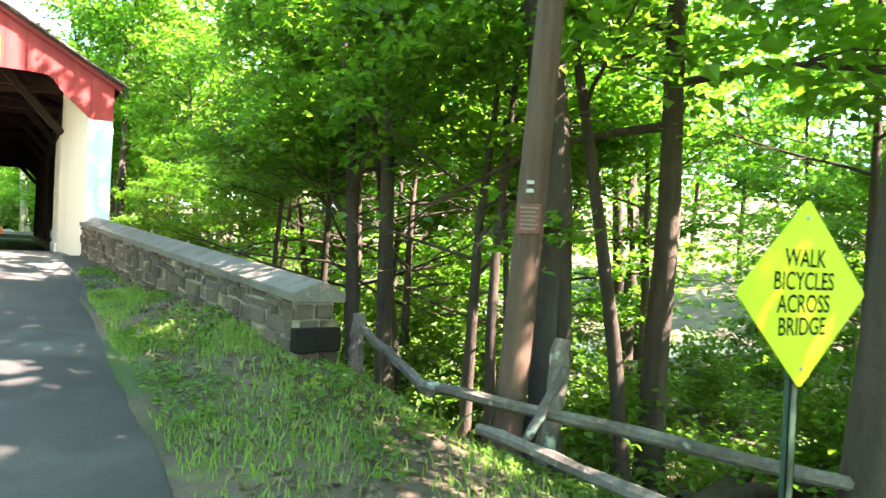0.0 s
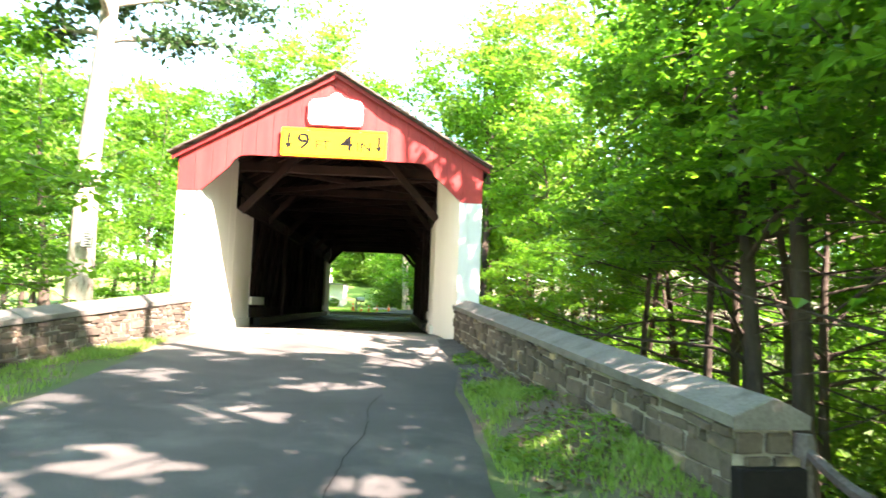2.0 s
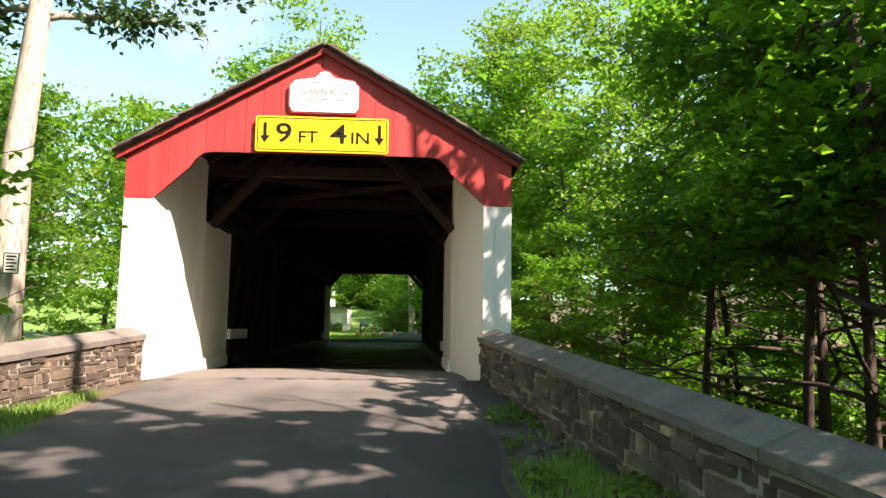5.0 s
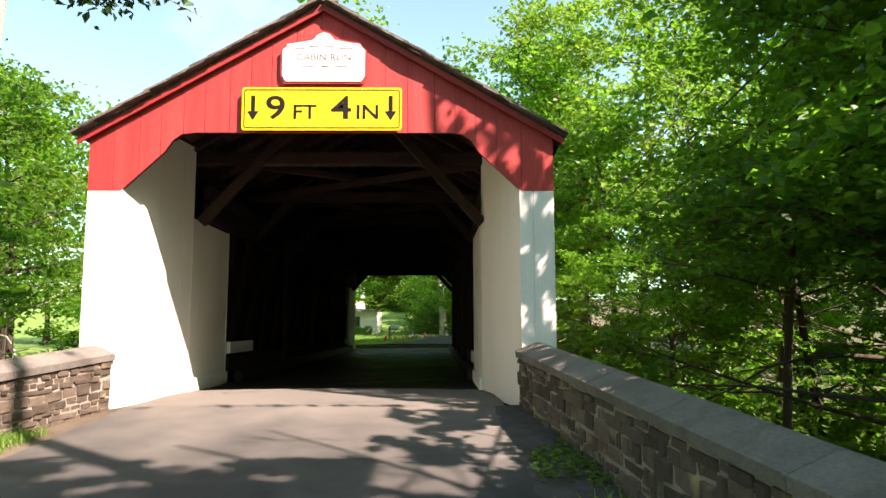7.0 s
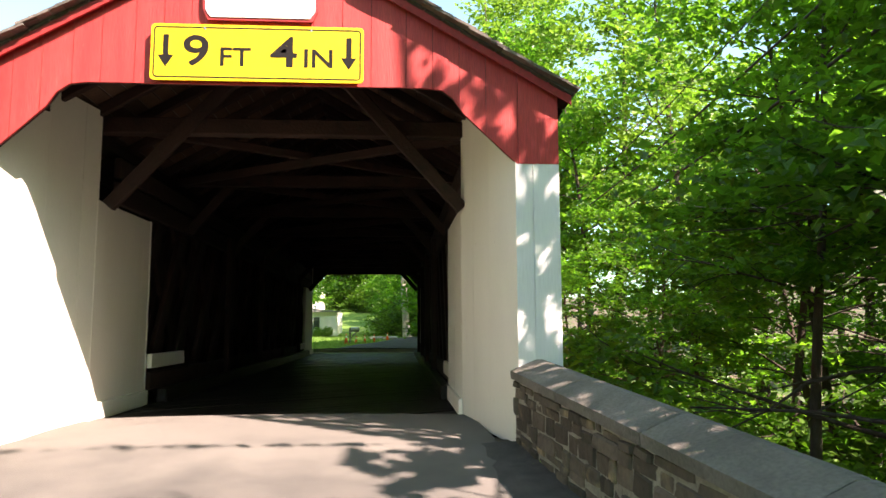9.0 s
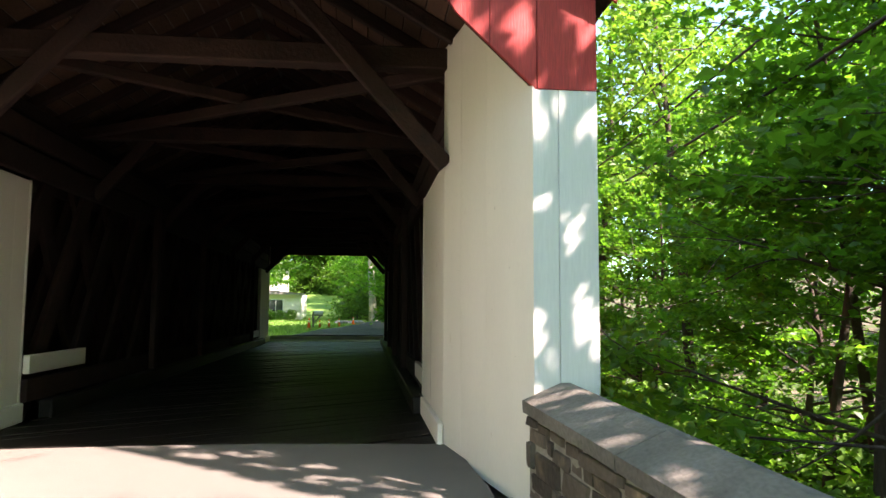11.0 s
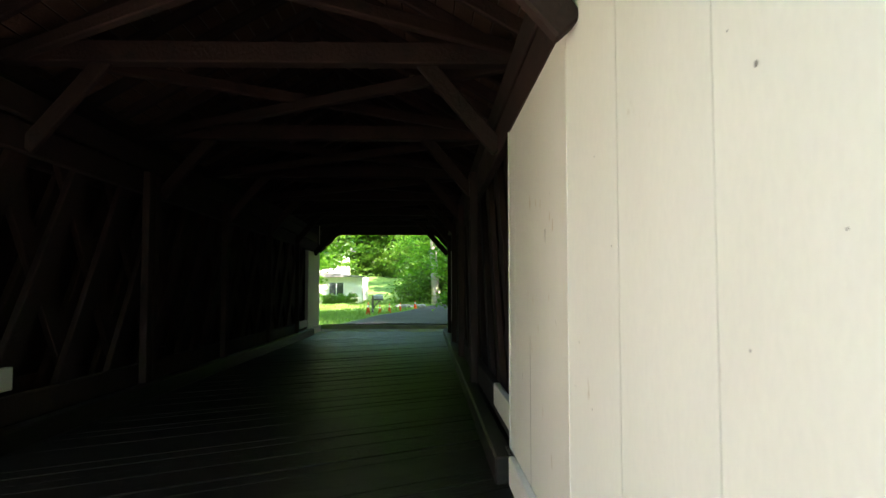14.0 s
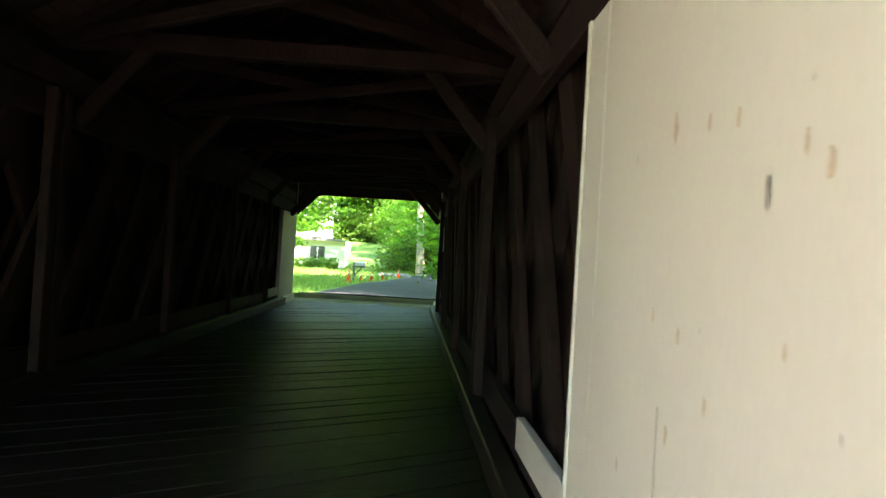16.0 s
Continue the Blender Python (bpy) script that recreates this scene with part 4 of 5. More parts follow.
for za, zb, r0, sag, off in ((5.15, 7.2, 0.02, 1.15, 0.0), (4.5, 6.6, 0.024, 1.25, 0.12), (5.7, 7.8, 0.012, 1.1, -0.1)):
    for ya, yb, xa, xb in ((-9.95, 46.0, 5.28, 10.5), (-9.95, -45.0, 5.28, 4.0)):
        pts = []
        for i in range(25):
            f = i / 24
            pts.append((xa + off + (xb - xa) * f, ya + (yb - ya) * f, za + (zb - za) * f - sag * 4 * f * (1 - f)))
        cable(pts, r0)
far_pole = tagged(empty("utility_pole", 10.5, 46.0, float(ground_z(10.5, 46.0))), "weathered wooden utility pole among the trees", "utility pole")
part("shaft", cyl(bmesh.new(), (0, 0, -0.3), (0, 0, 9.5), 0.16, 0.11, 14), M["pole"], far_pole)


def gz(x, y):
    return float(ground_z(x, y))


fence = tagged(empty("rail_fence", 4.8, -10.6, gz(4.8, -10.6)), "broken grey split-rail fence with leaning posts and fallen rails", "fence")
ox, oy, oz = fence.location


def rough_rail(a, b, w, h, seed, name="rail"):
    a, b = Vector(a) - fence.location, Vector(b) - fence.location
    bm = bmesh.new()
    rr = random.Random(seed)
    n = 9
    d = b - a
    q = d.to_track_quat("X", "Z").to_matrix()
    rings = []
    for i in range(n + 1):
        f = i / n
        c = a + d * f + q @ Vector((0, rr.uniform(-0.012, 0.012), rr.uniform(-0.012, 0.012)))
        k = 0.82 + 0.18 * math.sin(math.pi * min(1, f * 6) / 2) * math.sin(math.pi * min(1, (1 - f) * 6) / 2)
        ring = []
        for j in range(7):
            an = 2 * math.pi * j / 7
            rad = k * rr.uniform(0.85, 1.1)
            ring.append(bm.verts.new(c + q @ Vector((0, math.cos(an) * w / 2 * rad, math.sin(an) * h / 2 * rad))))
        rings.append(ring)
    for p, r2 in zip(rings, rings[1:]):
        for j in range(7):
            bm.faces.new((p[j], p[(j + 1) % 7], r2[(j + 1) % 7], r2[j]))
    bm.faces.new(rings[0])
    bm.faces.new(rings[-1][::-1])
    bmesh.ops.recalc_face_normals(bm, faces=bm.faces)
    part(name, bm, M["rail"], fence)


rough_rail((4.36, -9.6, -0.66), (6.05, -12.6, -0.87), 0.10, 0.11, 1)
rough_rail((4.63, -7.75, -0.40), (4.42, -9.7, -0.74), 0.09, 0.11, 2)
rough_rail((4.30, -10.6, -0.80), (4.75, -12.6, -0.95), 0.11, 0.1, 3)
rough_rail((4.61, -7.72, -1.0), (4.62, -7.7, -0.25), 0.17, 0.15, 4, "post")
rough_rail((5.09, -10.45, -1.2), (5.24, -10.45, -0.17), 0.20, 0.17, 5, "post")
rough_rail((4.68, -10.7, -0.92), (5.06, -10.7, -0.35), 0.10, 0.06, 6, "brace")

fence.location += Vector((0.07, -0.04, 0))
dsign = tagged(empty("diamond_sign", 4.35, -13.12, gz(4.35, -13.12)), "lime-yellow diamond sign WALK BICYCLES ACROSS BRIDGE on a green post", "road sign")
dz = 0.445 - dsign.location.z
turn_s = pose(0, 0, 0, 0, 0, -6)
dia = [(0.43 * math.cos(radians(a)) , 0.43 * math.sin(radians(a))) for a in (0, 90, 180, 270)]


def rounded(pts, rad=0.03):
    out = []
    k = len(pts)
    for i in range(k):
        p0, p1, p2 = (Vector(pts[(i + j) % k]) for j in (-1, 0, 1))
        e0, e1 = (p0 - p1).normalized(), (p2 - p1).normalized()
        for f in (0, 0.25, 0.5, 0.75, 1):
            q = (p1 + e0 * rad) * (1 - f) ** 2 + p1 * 2 * f * (1 - f) + (p1 + e1 * rad) * f ** 2
            out.append((q.x, q.y))
    return out


def turned(bm):
    bmesh.ops.transform(bm, matrix=Matrix.Translation((0, 0, dz)) @ turn_s, verts=bm.verts)
    return bm


dpan = part("panel", turned(prism(rounded(dia), 0.02, 0.026, flat3)), M["lime"], dsign)
for i, (text, zz) in enumerate((("WALK", 0.155), ("BICYCLES", 0.052), ("ACROSS", -0.05), ("BRIDGE", -0.152))):
    words("lettering", text, 0.115, M["black"], dsign, Matrix.Translation((0, 0, dz)) @ turn_s @ Matrix.Translation((0, -0.0265, zz)) @ face, 0.0008, 0.82)
for zz in (0.34, -0.34):
    part("bolt", turned(cyl(bmesh.new(), (0, -0.025, zz), (0, -0.032, zz), 0.012, 0.01, 8)), M["metal"], dsign)
ps = bmesh.new()
box(ps, -0.03, 0.03, -0.002, 0.004, -0.3, dz + 0.36)
box(ps, -0.03, -0.022, -0.002, 0.03, -0.3, dz + 0.36)
box(ps, 0.022, 0.03, -0.002, 0.03, -0.3, dz + 0.36)
part("post", ps, M["green_steel"], dsign)

# ---- trees ----
def tubes(paths, seg=7):
    """One mesh out of tapered tubes; each path is a list of (place, radius)."""
    verts, faces = [], []
    for path in paths:
        n = len(path)
        base = len(verts)
        for i, (p, r) in enumerate(path):
            p = Vector(p)
            d = (Vector(path[min(i + 1, n - 1)][0]) - Vector(path[max(i - 1, 0)][0])).normalized()
            q = d.to_track_quat("Z", "Y").to_matrix()
            for j in range(seg):
                a = 2 * math.pi * j / seg
                verts.append(p + q @ Vector((r * math.cos(a), r * math.sin(a), 0)))
        for i in range(n - 1):
            for j in range(seg):
                a, b = base + i * seg + j, base + i * seg + (j + 1) % seg
                faces.append((a, b, b + seg, a + seg))
        faces.append(tuple(base + (n - 1) * seg + j for j in range(seg)))
    me = bpy.data.meshes.new("trunk")
    me["rings"], me["seg"] = [len(p) for p in paths], seg
    me.from_pydata([tuple(v) for v in verts], [], faces)
    me.shade_smooth()
    return me


def leaves(centres, size, g, up=0.6, long=1.5):
    """Many small folded leaves at the given places, one island each."""
    n = len(centres)
    nrm = g.normal(size=(n, 3))
    nrm[:, 2] = np.abs(nrm[:, 2]) + up
    nrm /= np.linalg.norm(nrm, axis=1)[:, None]
    t = g.normal(size=(n, 3))
    t -= nrm * (t * nrm).sum(1)[:, None]
    t /= np.linalg.norm(t, axis=1)[:, None]
    b = np.cross(nrm, t)
    s = size * g.uniform(0.6, 1.25, (n, 1))
    fold = 0.18 * s * nrm
    v = np.stack([centres - t * s * long / 2, centres + b * s / 2 + fold, centres + t * s * long / 2 - fold * 0.7, centres - b * s / 2 + fold], 1).reshape(-1, 3)
    i = np.arange(n) * 4
    f = np.concatenate([np.stack([i, i + 1, i + 2], 1), np.stack([i, i + 2, i + 3], 1)])
    me = bpy.data.meshes.new("crown")
    me.from_pydata(v.tolist(), [], f.tolist())
    return me


def bend(a, d, ln, r0, r1, g, steps=6, sag=0.0, wob=0.12):
    out, p, d = [], Vector(a), Vector(d).normalized()
    for i in range(steps + 1):
        f = i / steps
        out.append((p.copy(), r0 + (r1 - r0) * f))
        d = (d + Vector(g.normal(size=3)) * wob + Vector((0, 0, sag))).normalized()
        p = p + d * (ln / steps)
    return out


def make_tree(name, label, seed, height, r0, first, reach, limbs, n_leaf, leaf, bark, foliage, flat=0.45, droop=0.0, clump=0.55, lean=(0, 0), category="tree", group="", spray=1, up=0.6, wob=0.035):
    """A tapered trunk with limbs and twigs, and a crown of single leaves gathered along the twigs."""
    g = np.random.default_rng(seed)
    root = tagged(empty(name), label, category, group)
    paths = []
    trunk = bend((0, 0, -0.3), (lean[0], lean[1], 1), height, r0, r0 * 0.12, g, 10, 0.02, wob)
    trunk[0] = (trunk[0][0], r0 * 1.35)
    paths.append(trunk)
    tips = []
    for k in range(limbs):
        f = first + (0.97 - first) * (k + g.uniform(0, 0.6)) / limbs
        i = f * 10
        lo = int(min(i, 9))
        p = trunk[lo][0].lerp(trunk[lo + 1][0], i - lo)
        rad = trunk[lo][1] * 0.45
        an = 2.4 * k + g.uniform(-0.5, 0.5)
        rise = g.uniform(0.05, 0.5) + 0.6 * (f - first)
        ln = reach * (1.05 - 0.6 * ((f - first) / (1.0 - first)) ** 1.3) * g.uniform(0.75, 1.15)
        limb = bend(p, (math.cos(an), math.sin(an), rise), ln, rad, rad * 0.2, g, 6, droop, 0.1)
        paths.append(limb)
        for m in range(5):
            j = 2 + m if m < 5 else 6
            q, rr = limb[min(j, 6)]
            d = Vector((math.cos(an + g.uniform(-1.2, 1.2)), math.sin(an + g.uniform(-1.2, 1.2)), g.uniform(-0.1, 0.4)))
            tw = bend(q, d, ln * g.uniform(0.25, 0.45), rr * 0.6, 0.006, g, 3, droop, 0.15)
            paths.append(tw)
            tips += [(x, ln) for x, _ in tw[1:]]
        tips += [(x, ln) for x, _ in limb[3:]]
    me = tubes(paths, 3 if category == "shrub" else 4 if n_leaf < 4000 else 7)
    me.materials.append(M[bark])
    own(new("trunk", me), root)
    pts = np.array([tuple(t[0]) for t in tips])
    weight = g.random(len(pts)) ** 3
    n_spray = n_leaf // spray
    pick = g.choice(len(pts), n_spray, p=weight / weight.sum())
    off = g.normal(size=(n_spray, 3)) * clump * 0.8
    off[:, 2] *= flat
    spots = pts[pick] + off
    if spray > 1:
        # leaves stand in thin level sprays, tipped a little outwards
        tip = g.normal(size=(n_spray, 1, 2)) * 0.22
        fan = g.normal(size=(n_spray, spray, 3)) * leaf * 1.75
        fan[:, :, 2] = fan[:, :, 2] * 0.16 + (fan[:, :, :2] * tip).sum(2)
        spots = (spots[:, None, :] + fan).reshape(-1, 3)
    lm = leaves(spots, leaf, g, up)
    lm.materials.append(M[foliage])
    own(new("crown", lm), root)
    return root


def plant(tree, x, y, turn=0.0, size=1.0, sink=0.0):
    ob = copy_thing(tree, pose(x, y, gz(x, y) - sink, 0, 0, turn))
    ob.scale = (size, size, size)
    return ob


WOOD = "trees of the creek wood"
talls = [make_tree("forest_tree", "tall green broadleaf tree with straight brown trunk", 100 + i, h, 0.2, 0.38, 3.6, 15, 5400, 0.175, "bark", "ash" if i % 2 else "maple", 0.6, -0.01, 0.62, group=WOOD, spray=9, up=0.8)
         for i, h in enumerate((15.0, 17.0, 13.5))]
fars = [make_tree("forest_tree", "tall green broadleaf tree of the distant wood", 150 + i, h, 0.2, 0.25, 3.8, 14, 2600, 0.30, "bark", "ash" if i % 2 else "maple", 0.6, -0.01, 0.6, group=WOOD, spray=5)
        for i, h in enumerate((15.0, 17.0, 13.5))]
maples = [make_tree("maple_tree", "spreading green maple with layered low branches", 200 + i, h, 0.13, 0.33, 3.6, 16, 11500, 0.108, "bark", "maple", 0.22, -0.012, 0.42, group=WOOD, spray=14, up=1.3)
          for i, h in enumerate((8.0, 9.0, 7.0))]
far_maples = [make_tree("maple_tree", "spreading green maple behind the lawn", 250 + i, h, 0.13, 0.2, 3.6, 14, 3600, 0.19, "bark", "maple", 0.3, -0.012, 0.42, group=WOOD, spray=7, up=1.0) for i, h in enumerate((8.0, 9.0, 7.0))]
bushes = [make_tree("shrub", "leafy green shrub on the valley side", 300 + i, 1.9, 0.03, 0.1, 1.2, 12, 1500, 0.12, "bark", "bush", 0.7, 0.0, 0.28, category="shrub", group="shrubs of the creek wood", spray=8, up=1.0) for i in range(3)]
slim = [make_tree("slender_tree", "slender dark trunk with thin leafy crown", 400 + i, 11.0, 0.10, 0.42, 2.4, 11, 5600, 0.108, "bark", "maple", 0.4, -0.01, 0.5, group=WOOD, spray=12, up=1.1) for i in range(2)]
protos = [*talls, *fars, *far_maples, *maples, *bushes, *slim]
r = random.Random(17)

# trunks beside the parapet and the fence
for x, y, k, sz in ((7.13, 3.13, 1, 1.0), (9.4, 5.7, 0, 1.1), (7.38, -0.09, 0, 1.0), (7.75, -0.9, 1, 0.95), (7.85, -3.0, 0, 0.95), (7.1, -7.05, 1, 0.95), (8.05, -8.75, 0, 1.15), (10.5, -4.0, 0, 1.0), (8.2, 5.6, 0, 1.0), (10.8, -6.4, 0, 0.95),
                    (12.4, -2.0, 1, 1.0), (9.3, 0.6, 1, 1.0), (12.0, -10.2, 1, 1.1), (9.8, -10.6, 0, 0.9), (11.5, -13.0, 1, 1.0), (8.7, -5.4, 1, 0.8)):
    plant(slim[k], x, y, r.uniform(0, 360), sz)
# trees at y below -15 are out of view, added to shade the lane
for x, y, k, sz in ((8.85, -8.4, 2, 1.05), (4.6, -18.2, 1, 1.1), (15.5, -10.0, 1, 0.85), (19.0, -12.5, 2, 1.1), (17.5, -16.5, 0, 1.0), (11.0, -16.5, 1, 1.0), (7.2, -17.0, 2, 1.05), (6.2, -21.0, 0, 1.0), (4.9, -26.0, 2, 1.0),
                    (14.0, -3.0, 0, 1.0), (16.5, -0.5, 1, 1.0), (12.5, 9.5, 2, 0.9), (11.2, 15.5, 1, 1.0), (-5.6, 31.0, 1, 1.2), (-8.0, 29.0, 0, 1.15), (15.0, 19.0, 0, 1.0), (9.0, 21.0, 2, 0.95), (18.0, 12.0, 1, 1.0), (21.0, 3.0, 0, 1.0), (22.0, 16.0, 0, 1.05), (14.0, 26.0, 2, 1.0),
                    (6.8, 30.0, 1, 1.2), (6.2, 25.6, 0, 1.2), (7.4, 34.5, 1, 1.3), (10.5, 22.5, 1, 1.25), (-4.6, 33.0, 2, 1.25), (8.8, 27.0, 0, 1.15), (-7.5, 36.0, 2, 1.2), (5.9, 37.0, 2, 1.35), (-9.0, 43.0, 0, 1.25), (10.5, 33.0, 1, 1.3)):
    plant(talls[k], x, y, r.uniform(0, 360), sz)
# the maple at (6.8, -15.8) is out of view, added to shade the verge
for x, y, k, sz in ((6.6, -3.5, 1, 1.2), (8.4, -2.2, 0, 0.95), (10.0, 1.8, 1, 1.0), (9.8, 7.0, 2, 1.0), (12.5, 5.2, 0, 1.0), (9.6, -5.6, 2, 0.95), (8.0, 11.5, 1, 0.85), (15.0, 1.5, 2, 1.05), (7.3, -6.2, 1, 0.9),
                    (16.5, 8.0, 0, 1.0), (10.5, 18.0, 1, 1.0), (22.0, -3.0, 1, 1.1), (6.8, -15.8, 1, 1.0), (7.4, -1.5, 0, 1.0), (8.9, 1.8, 2, 1.2), (21.0, -14.0, 0, 1.1), (23.0, -9.0, 2, 1.2), (14.0, -14.5, 0, 1.1), (16.5, -12.0, 1, 1.1), (18.5, -8.5, 2, 1.15), (13.2, -9.0, 2, 0.8)):
    plant(maples[k], x, y, r.uniform(0, 360), sz, 0.2)
for i in range(60):
    x, y = r.uniform(5.5, 24), r.uniform(-14, 20)
    if (x < 9 and y < -5) or (10 < x < 19 and y < 0) or (x < 8 and y < 2):
        continue
    plant(bushes[i % 3], x, y, r.uniform(0, 360), r.uniform(0.6, 1.3), 0.1)

for x, y in ((11.2, -3.0), (12.6, -8.6), (14.0, -5.2), (13.0, -11.5), (16.0, -8.0), (11.0, -9.8), (17.5, -4.5), (9.4, -6.8), (8.6, -8.0), (8.0, -5.0)):
    plant(bushes[int(x) % 3], x, y, r.uniform(0, 360), r.uniform(0.55, 0.95), 0.05)

for i in range(18):
    plant(bushes[i % 3], r.uniform(4.6, 9.5), r.uniform(2.5, 13), r.uniform(0, 360), r.uniform(0.9, 1.5), 0.1)

# understorey beside the portal
r2 = random.Random(77)
for x, y, k, sz in ((11.5, 11.0, 1, 0.9), (13.0, 15.0, 0, 1.0), (7.0, 15.5, 1, 0.75)):
    plant(maples[k], x, y, r2.uniform(0, 360), sz, 0.2)
for i in range(18):
    plant(bushes[i % 3], r2.uniform(7.0, 15.5), r2.uniform(4.0, 20), r2.uniform(0, 360), r2.uniform(0.5, 1.0), 0.1)

for i in range(20):
    plant(bushes[i % 3], r2.uniform(4.8, 13), r2.uniform(15, 30), r2.uniform(0, 360), r2.uniform(0.8, 1.5), 0.1)

# left side: sunlit wood across the creek
for x, y, k, sz in ((-9.5, 9.0, 0, 0.75), (-13.0, 5.0, 2, 0.85), (-12.0, 14.0, 1, 0.72), (-8.0, 17.0, 2, 0.72), (-17.0, 10.0, 0, 0.9), (-16.0, 20.0, 1, 0.85), (-10.0, 25.0, 2, 0.8), (-20.0, 2.0, 0, 0.9), (-22.0, 15.0, 1, 1.0),
                    (-14.0, 30.0, 0, 0.9), (-20.0, 26.0, 2, 0.95)):
    plant(talls[k], x, y, r.uniform(0, 360), sz)
for x, y, k, sz in ((-7.5, -1.6, 0, 1.15), (-9.2, -3.5, 2, 1.2), (-11.5, 1.5, 1, 1.0), (-9.0, 5.0, 1, 0.75), (-7.5, 11.0, 2, 0.8), (-13.0, 9.5, 0, 0.9), (-6.5, 20.0, 1, 0.8), (-15.0, 0.0, 2, 1.1)):
    plant(maples[k], x, y, r.uniform(0, 360), sz, 0.2)
for i in range(36):
    x, y = -r.uniform(5.2, 16), r.uniform(-3, 20)
    turn, sz = r.uniform(0, 360), r.uniform(0.7, 1.5)
    if x < -7.5 or y > 3:
        plant(bushes[i % 3], x, y, turn, sz, 0.1)

# beyond the bridge: the wood behind the lawn and along the road
for x, y, k, sz in ((6.5, 58.0, 1, 1.0), (9.0, 64.0, 2, 1.0), (3.0, 80.0, 0, 1.0), (7.5, 72.0, 1, 1.05), (-3.0, 108.0, 2, 1.1), (2.5, 100.0, 0, 1.1), (-9.0, 112.0, 1, 1.15), (-15.0, 104.0, 0, 1.1), (-21.0, 95.0, 2, 1.1),
                    (9.0, 50.0, 0, 1.0), (11.0, 40.0, 1, 1.0), (8.5, 34.0, 2, 0.9), (-17.0, 74.0, 1, 0.9), (-22.0, 66.0, 0, 1.0), (-14.0, 48.0, 2, 0.9), (-18.0, 40.0, 1, 0.95), (5.0, 92.0, 1, 1.0), (14.0, 56.0, 0, 1.1), (-6.0, 118.0, 0, 1.3), (4.0, 116.0, 2, 1.3)):
    plant(fars[k], x, y, r.uniform(0, 360), sz)
for x, y, k, sz in ((5.2, 66.0, 0, 1.0), (7.0, 61.0, 1, 0.9), (4.2, 74.0, 2, 1.0), (1.5, 86.0, 0, 1.1), (-8.2, 57.0, 1, 1.0), (-11.5, 54.0, 2, 1.0), (-1.5, 101.0, 1, 1.2), (-5.5, 104.0, 2, 1.2), (6.6, 30.0, 0, 1.3), (7.2, 34.5, 1, 1.5), (6.9, 41.0, 2, 1.6), (8.2, 47.0, 0, 1.6), (-7.6, 47.5, 1, 1.25), (6.4, 55.0, 2, 1.3), (-11.0, 60.0, 0, 1.3)):
    plant(far_maples[k], x, y, r.uniform(0, 360), sz, 0.2)
for i in range(16):
    plant(bushes[i % 3], 3.6 + r.uniform(0, 3), 57 + r.uniform(0, 22), r.uniform(0, 360), r.uniform(0.7, 1.3), 0.1)

for i in range(14):
    x, y = -24 + 32 * i / 13, 100 + r.uniform(-5, 8)
    plant(far_maples[i % 3], x, y, r.uniform(0, 360), r.uniform(1.4, 2.1), 0.6)
    for k in range(3):
        plant(bushes[k], x + r.uniform(-1.5, 1.5), y - 3 + r.uniform(-1, 1), r.uniform(0, 360), r.uniform(1.6, 2.4), 0.3)
    plant(fars[i % 3], x + r.uniform(-1, 1), y + 9, r.uniform(0, 360), r.uniform(1.1, 1.5), 3.0)
for i in range(13):
    plant(bushes[i % 3], 0.6 + r2.uniform(0, 2.4), 59 + r2.uniform(0, 11), r2.uniform(0, 360), r2.uniform(1.2, 2.0), 0.1)
for x, y, k, sz in ((2.0, 69.0, 1, 1.1), (3.0, 64.5, 2, 0.95), (1.4, 76.0, 0, 1.1), (-9.5, 56.0, 1, 1.2)):
    plant(far_maples[k], x, y, r2.uniform(0, 360), sz, 0.3)
# ring of distant wood that closes the view
for i in range(64):
    a = 2 * math.pi * i / 64 + r.uniform(-0.04, 0.04)
    d = r.uniform(34, 50) if math.cos(a) > -0.2 else r.uniform(30, 46)
    x, y = d * math.cos(a), 6 + d * math.sin(a) * 1.1
    if abs(x - float(road_mid(y))) < 7 or (y > 26 and -14 < x < 9):
        continue
    plant(fars[i % 3], x, y, r.uniform(0, 360), r.uniform(1.0, 1.35))

# big trunk behind the pole, and trunk with its notice beyond the other parapet
big = make_tree("old_tree", "thick-trunked old tree beside the broken fence", 520, 17.0, 0.30, 0.45, 4.2, 16, 9000, 0.12, "bark", "maple", 0.6, -0.01, 0.6)
big.location = (6.35, -9.05, gz(6.35, -9.05))
gable_tree = make_tree("old_tree", "dark forked tree leaning out over the stone wall", 545, 16.0, 0.165, 0.3, 3.2, 18, 15000, 0.108, "bark", "maple", 0.25, -0.012, 0.42, (-0.05, 0.0), spray=14, up=1.2, wob=0.009)
gable_tree.location = (6.95, -4.1, gz(6.95, -4.1))
edge_tree = make_tree("old_tree", "thick-trunked roadside tree tied with orange tape", 521, 16.0, 0.24, 0.42, 4.0, 16, 18000, 0.15, "bark", "maple", 0.6, -0.01, 0.6, spray=8)
edge_tree.location = (6.25, -12.6, gz(6.25, -12.6))
hem = make_tree("hemlock_tree", "tall pale-trunked evergreen leaning over the creek", 531, 16.0, 0.29, 0.43, 2.5, 34, 17000, 0.12, "pale_bark", "hemlock", 0.6, -0.05, 0.34, (0.035, 0.02))
hem.location = (-4.8, 0.6, gz(-4.8, 0.6) - 0.6)
note = tagged(empty("tree_notice", -4.62, 0.33, 1.66), "small framed notice nailed to the pale trunk", "sign")
part("board", boxed(-0.11, 0.11, 0, 0.02, -0.16, 0.16, 0.004), M["green_steel"], note)
part("sheet", boxed(-0.09, 0.09, -0.004, -0.001, -0.14, 0.14), M["house"], note)
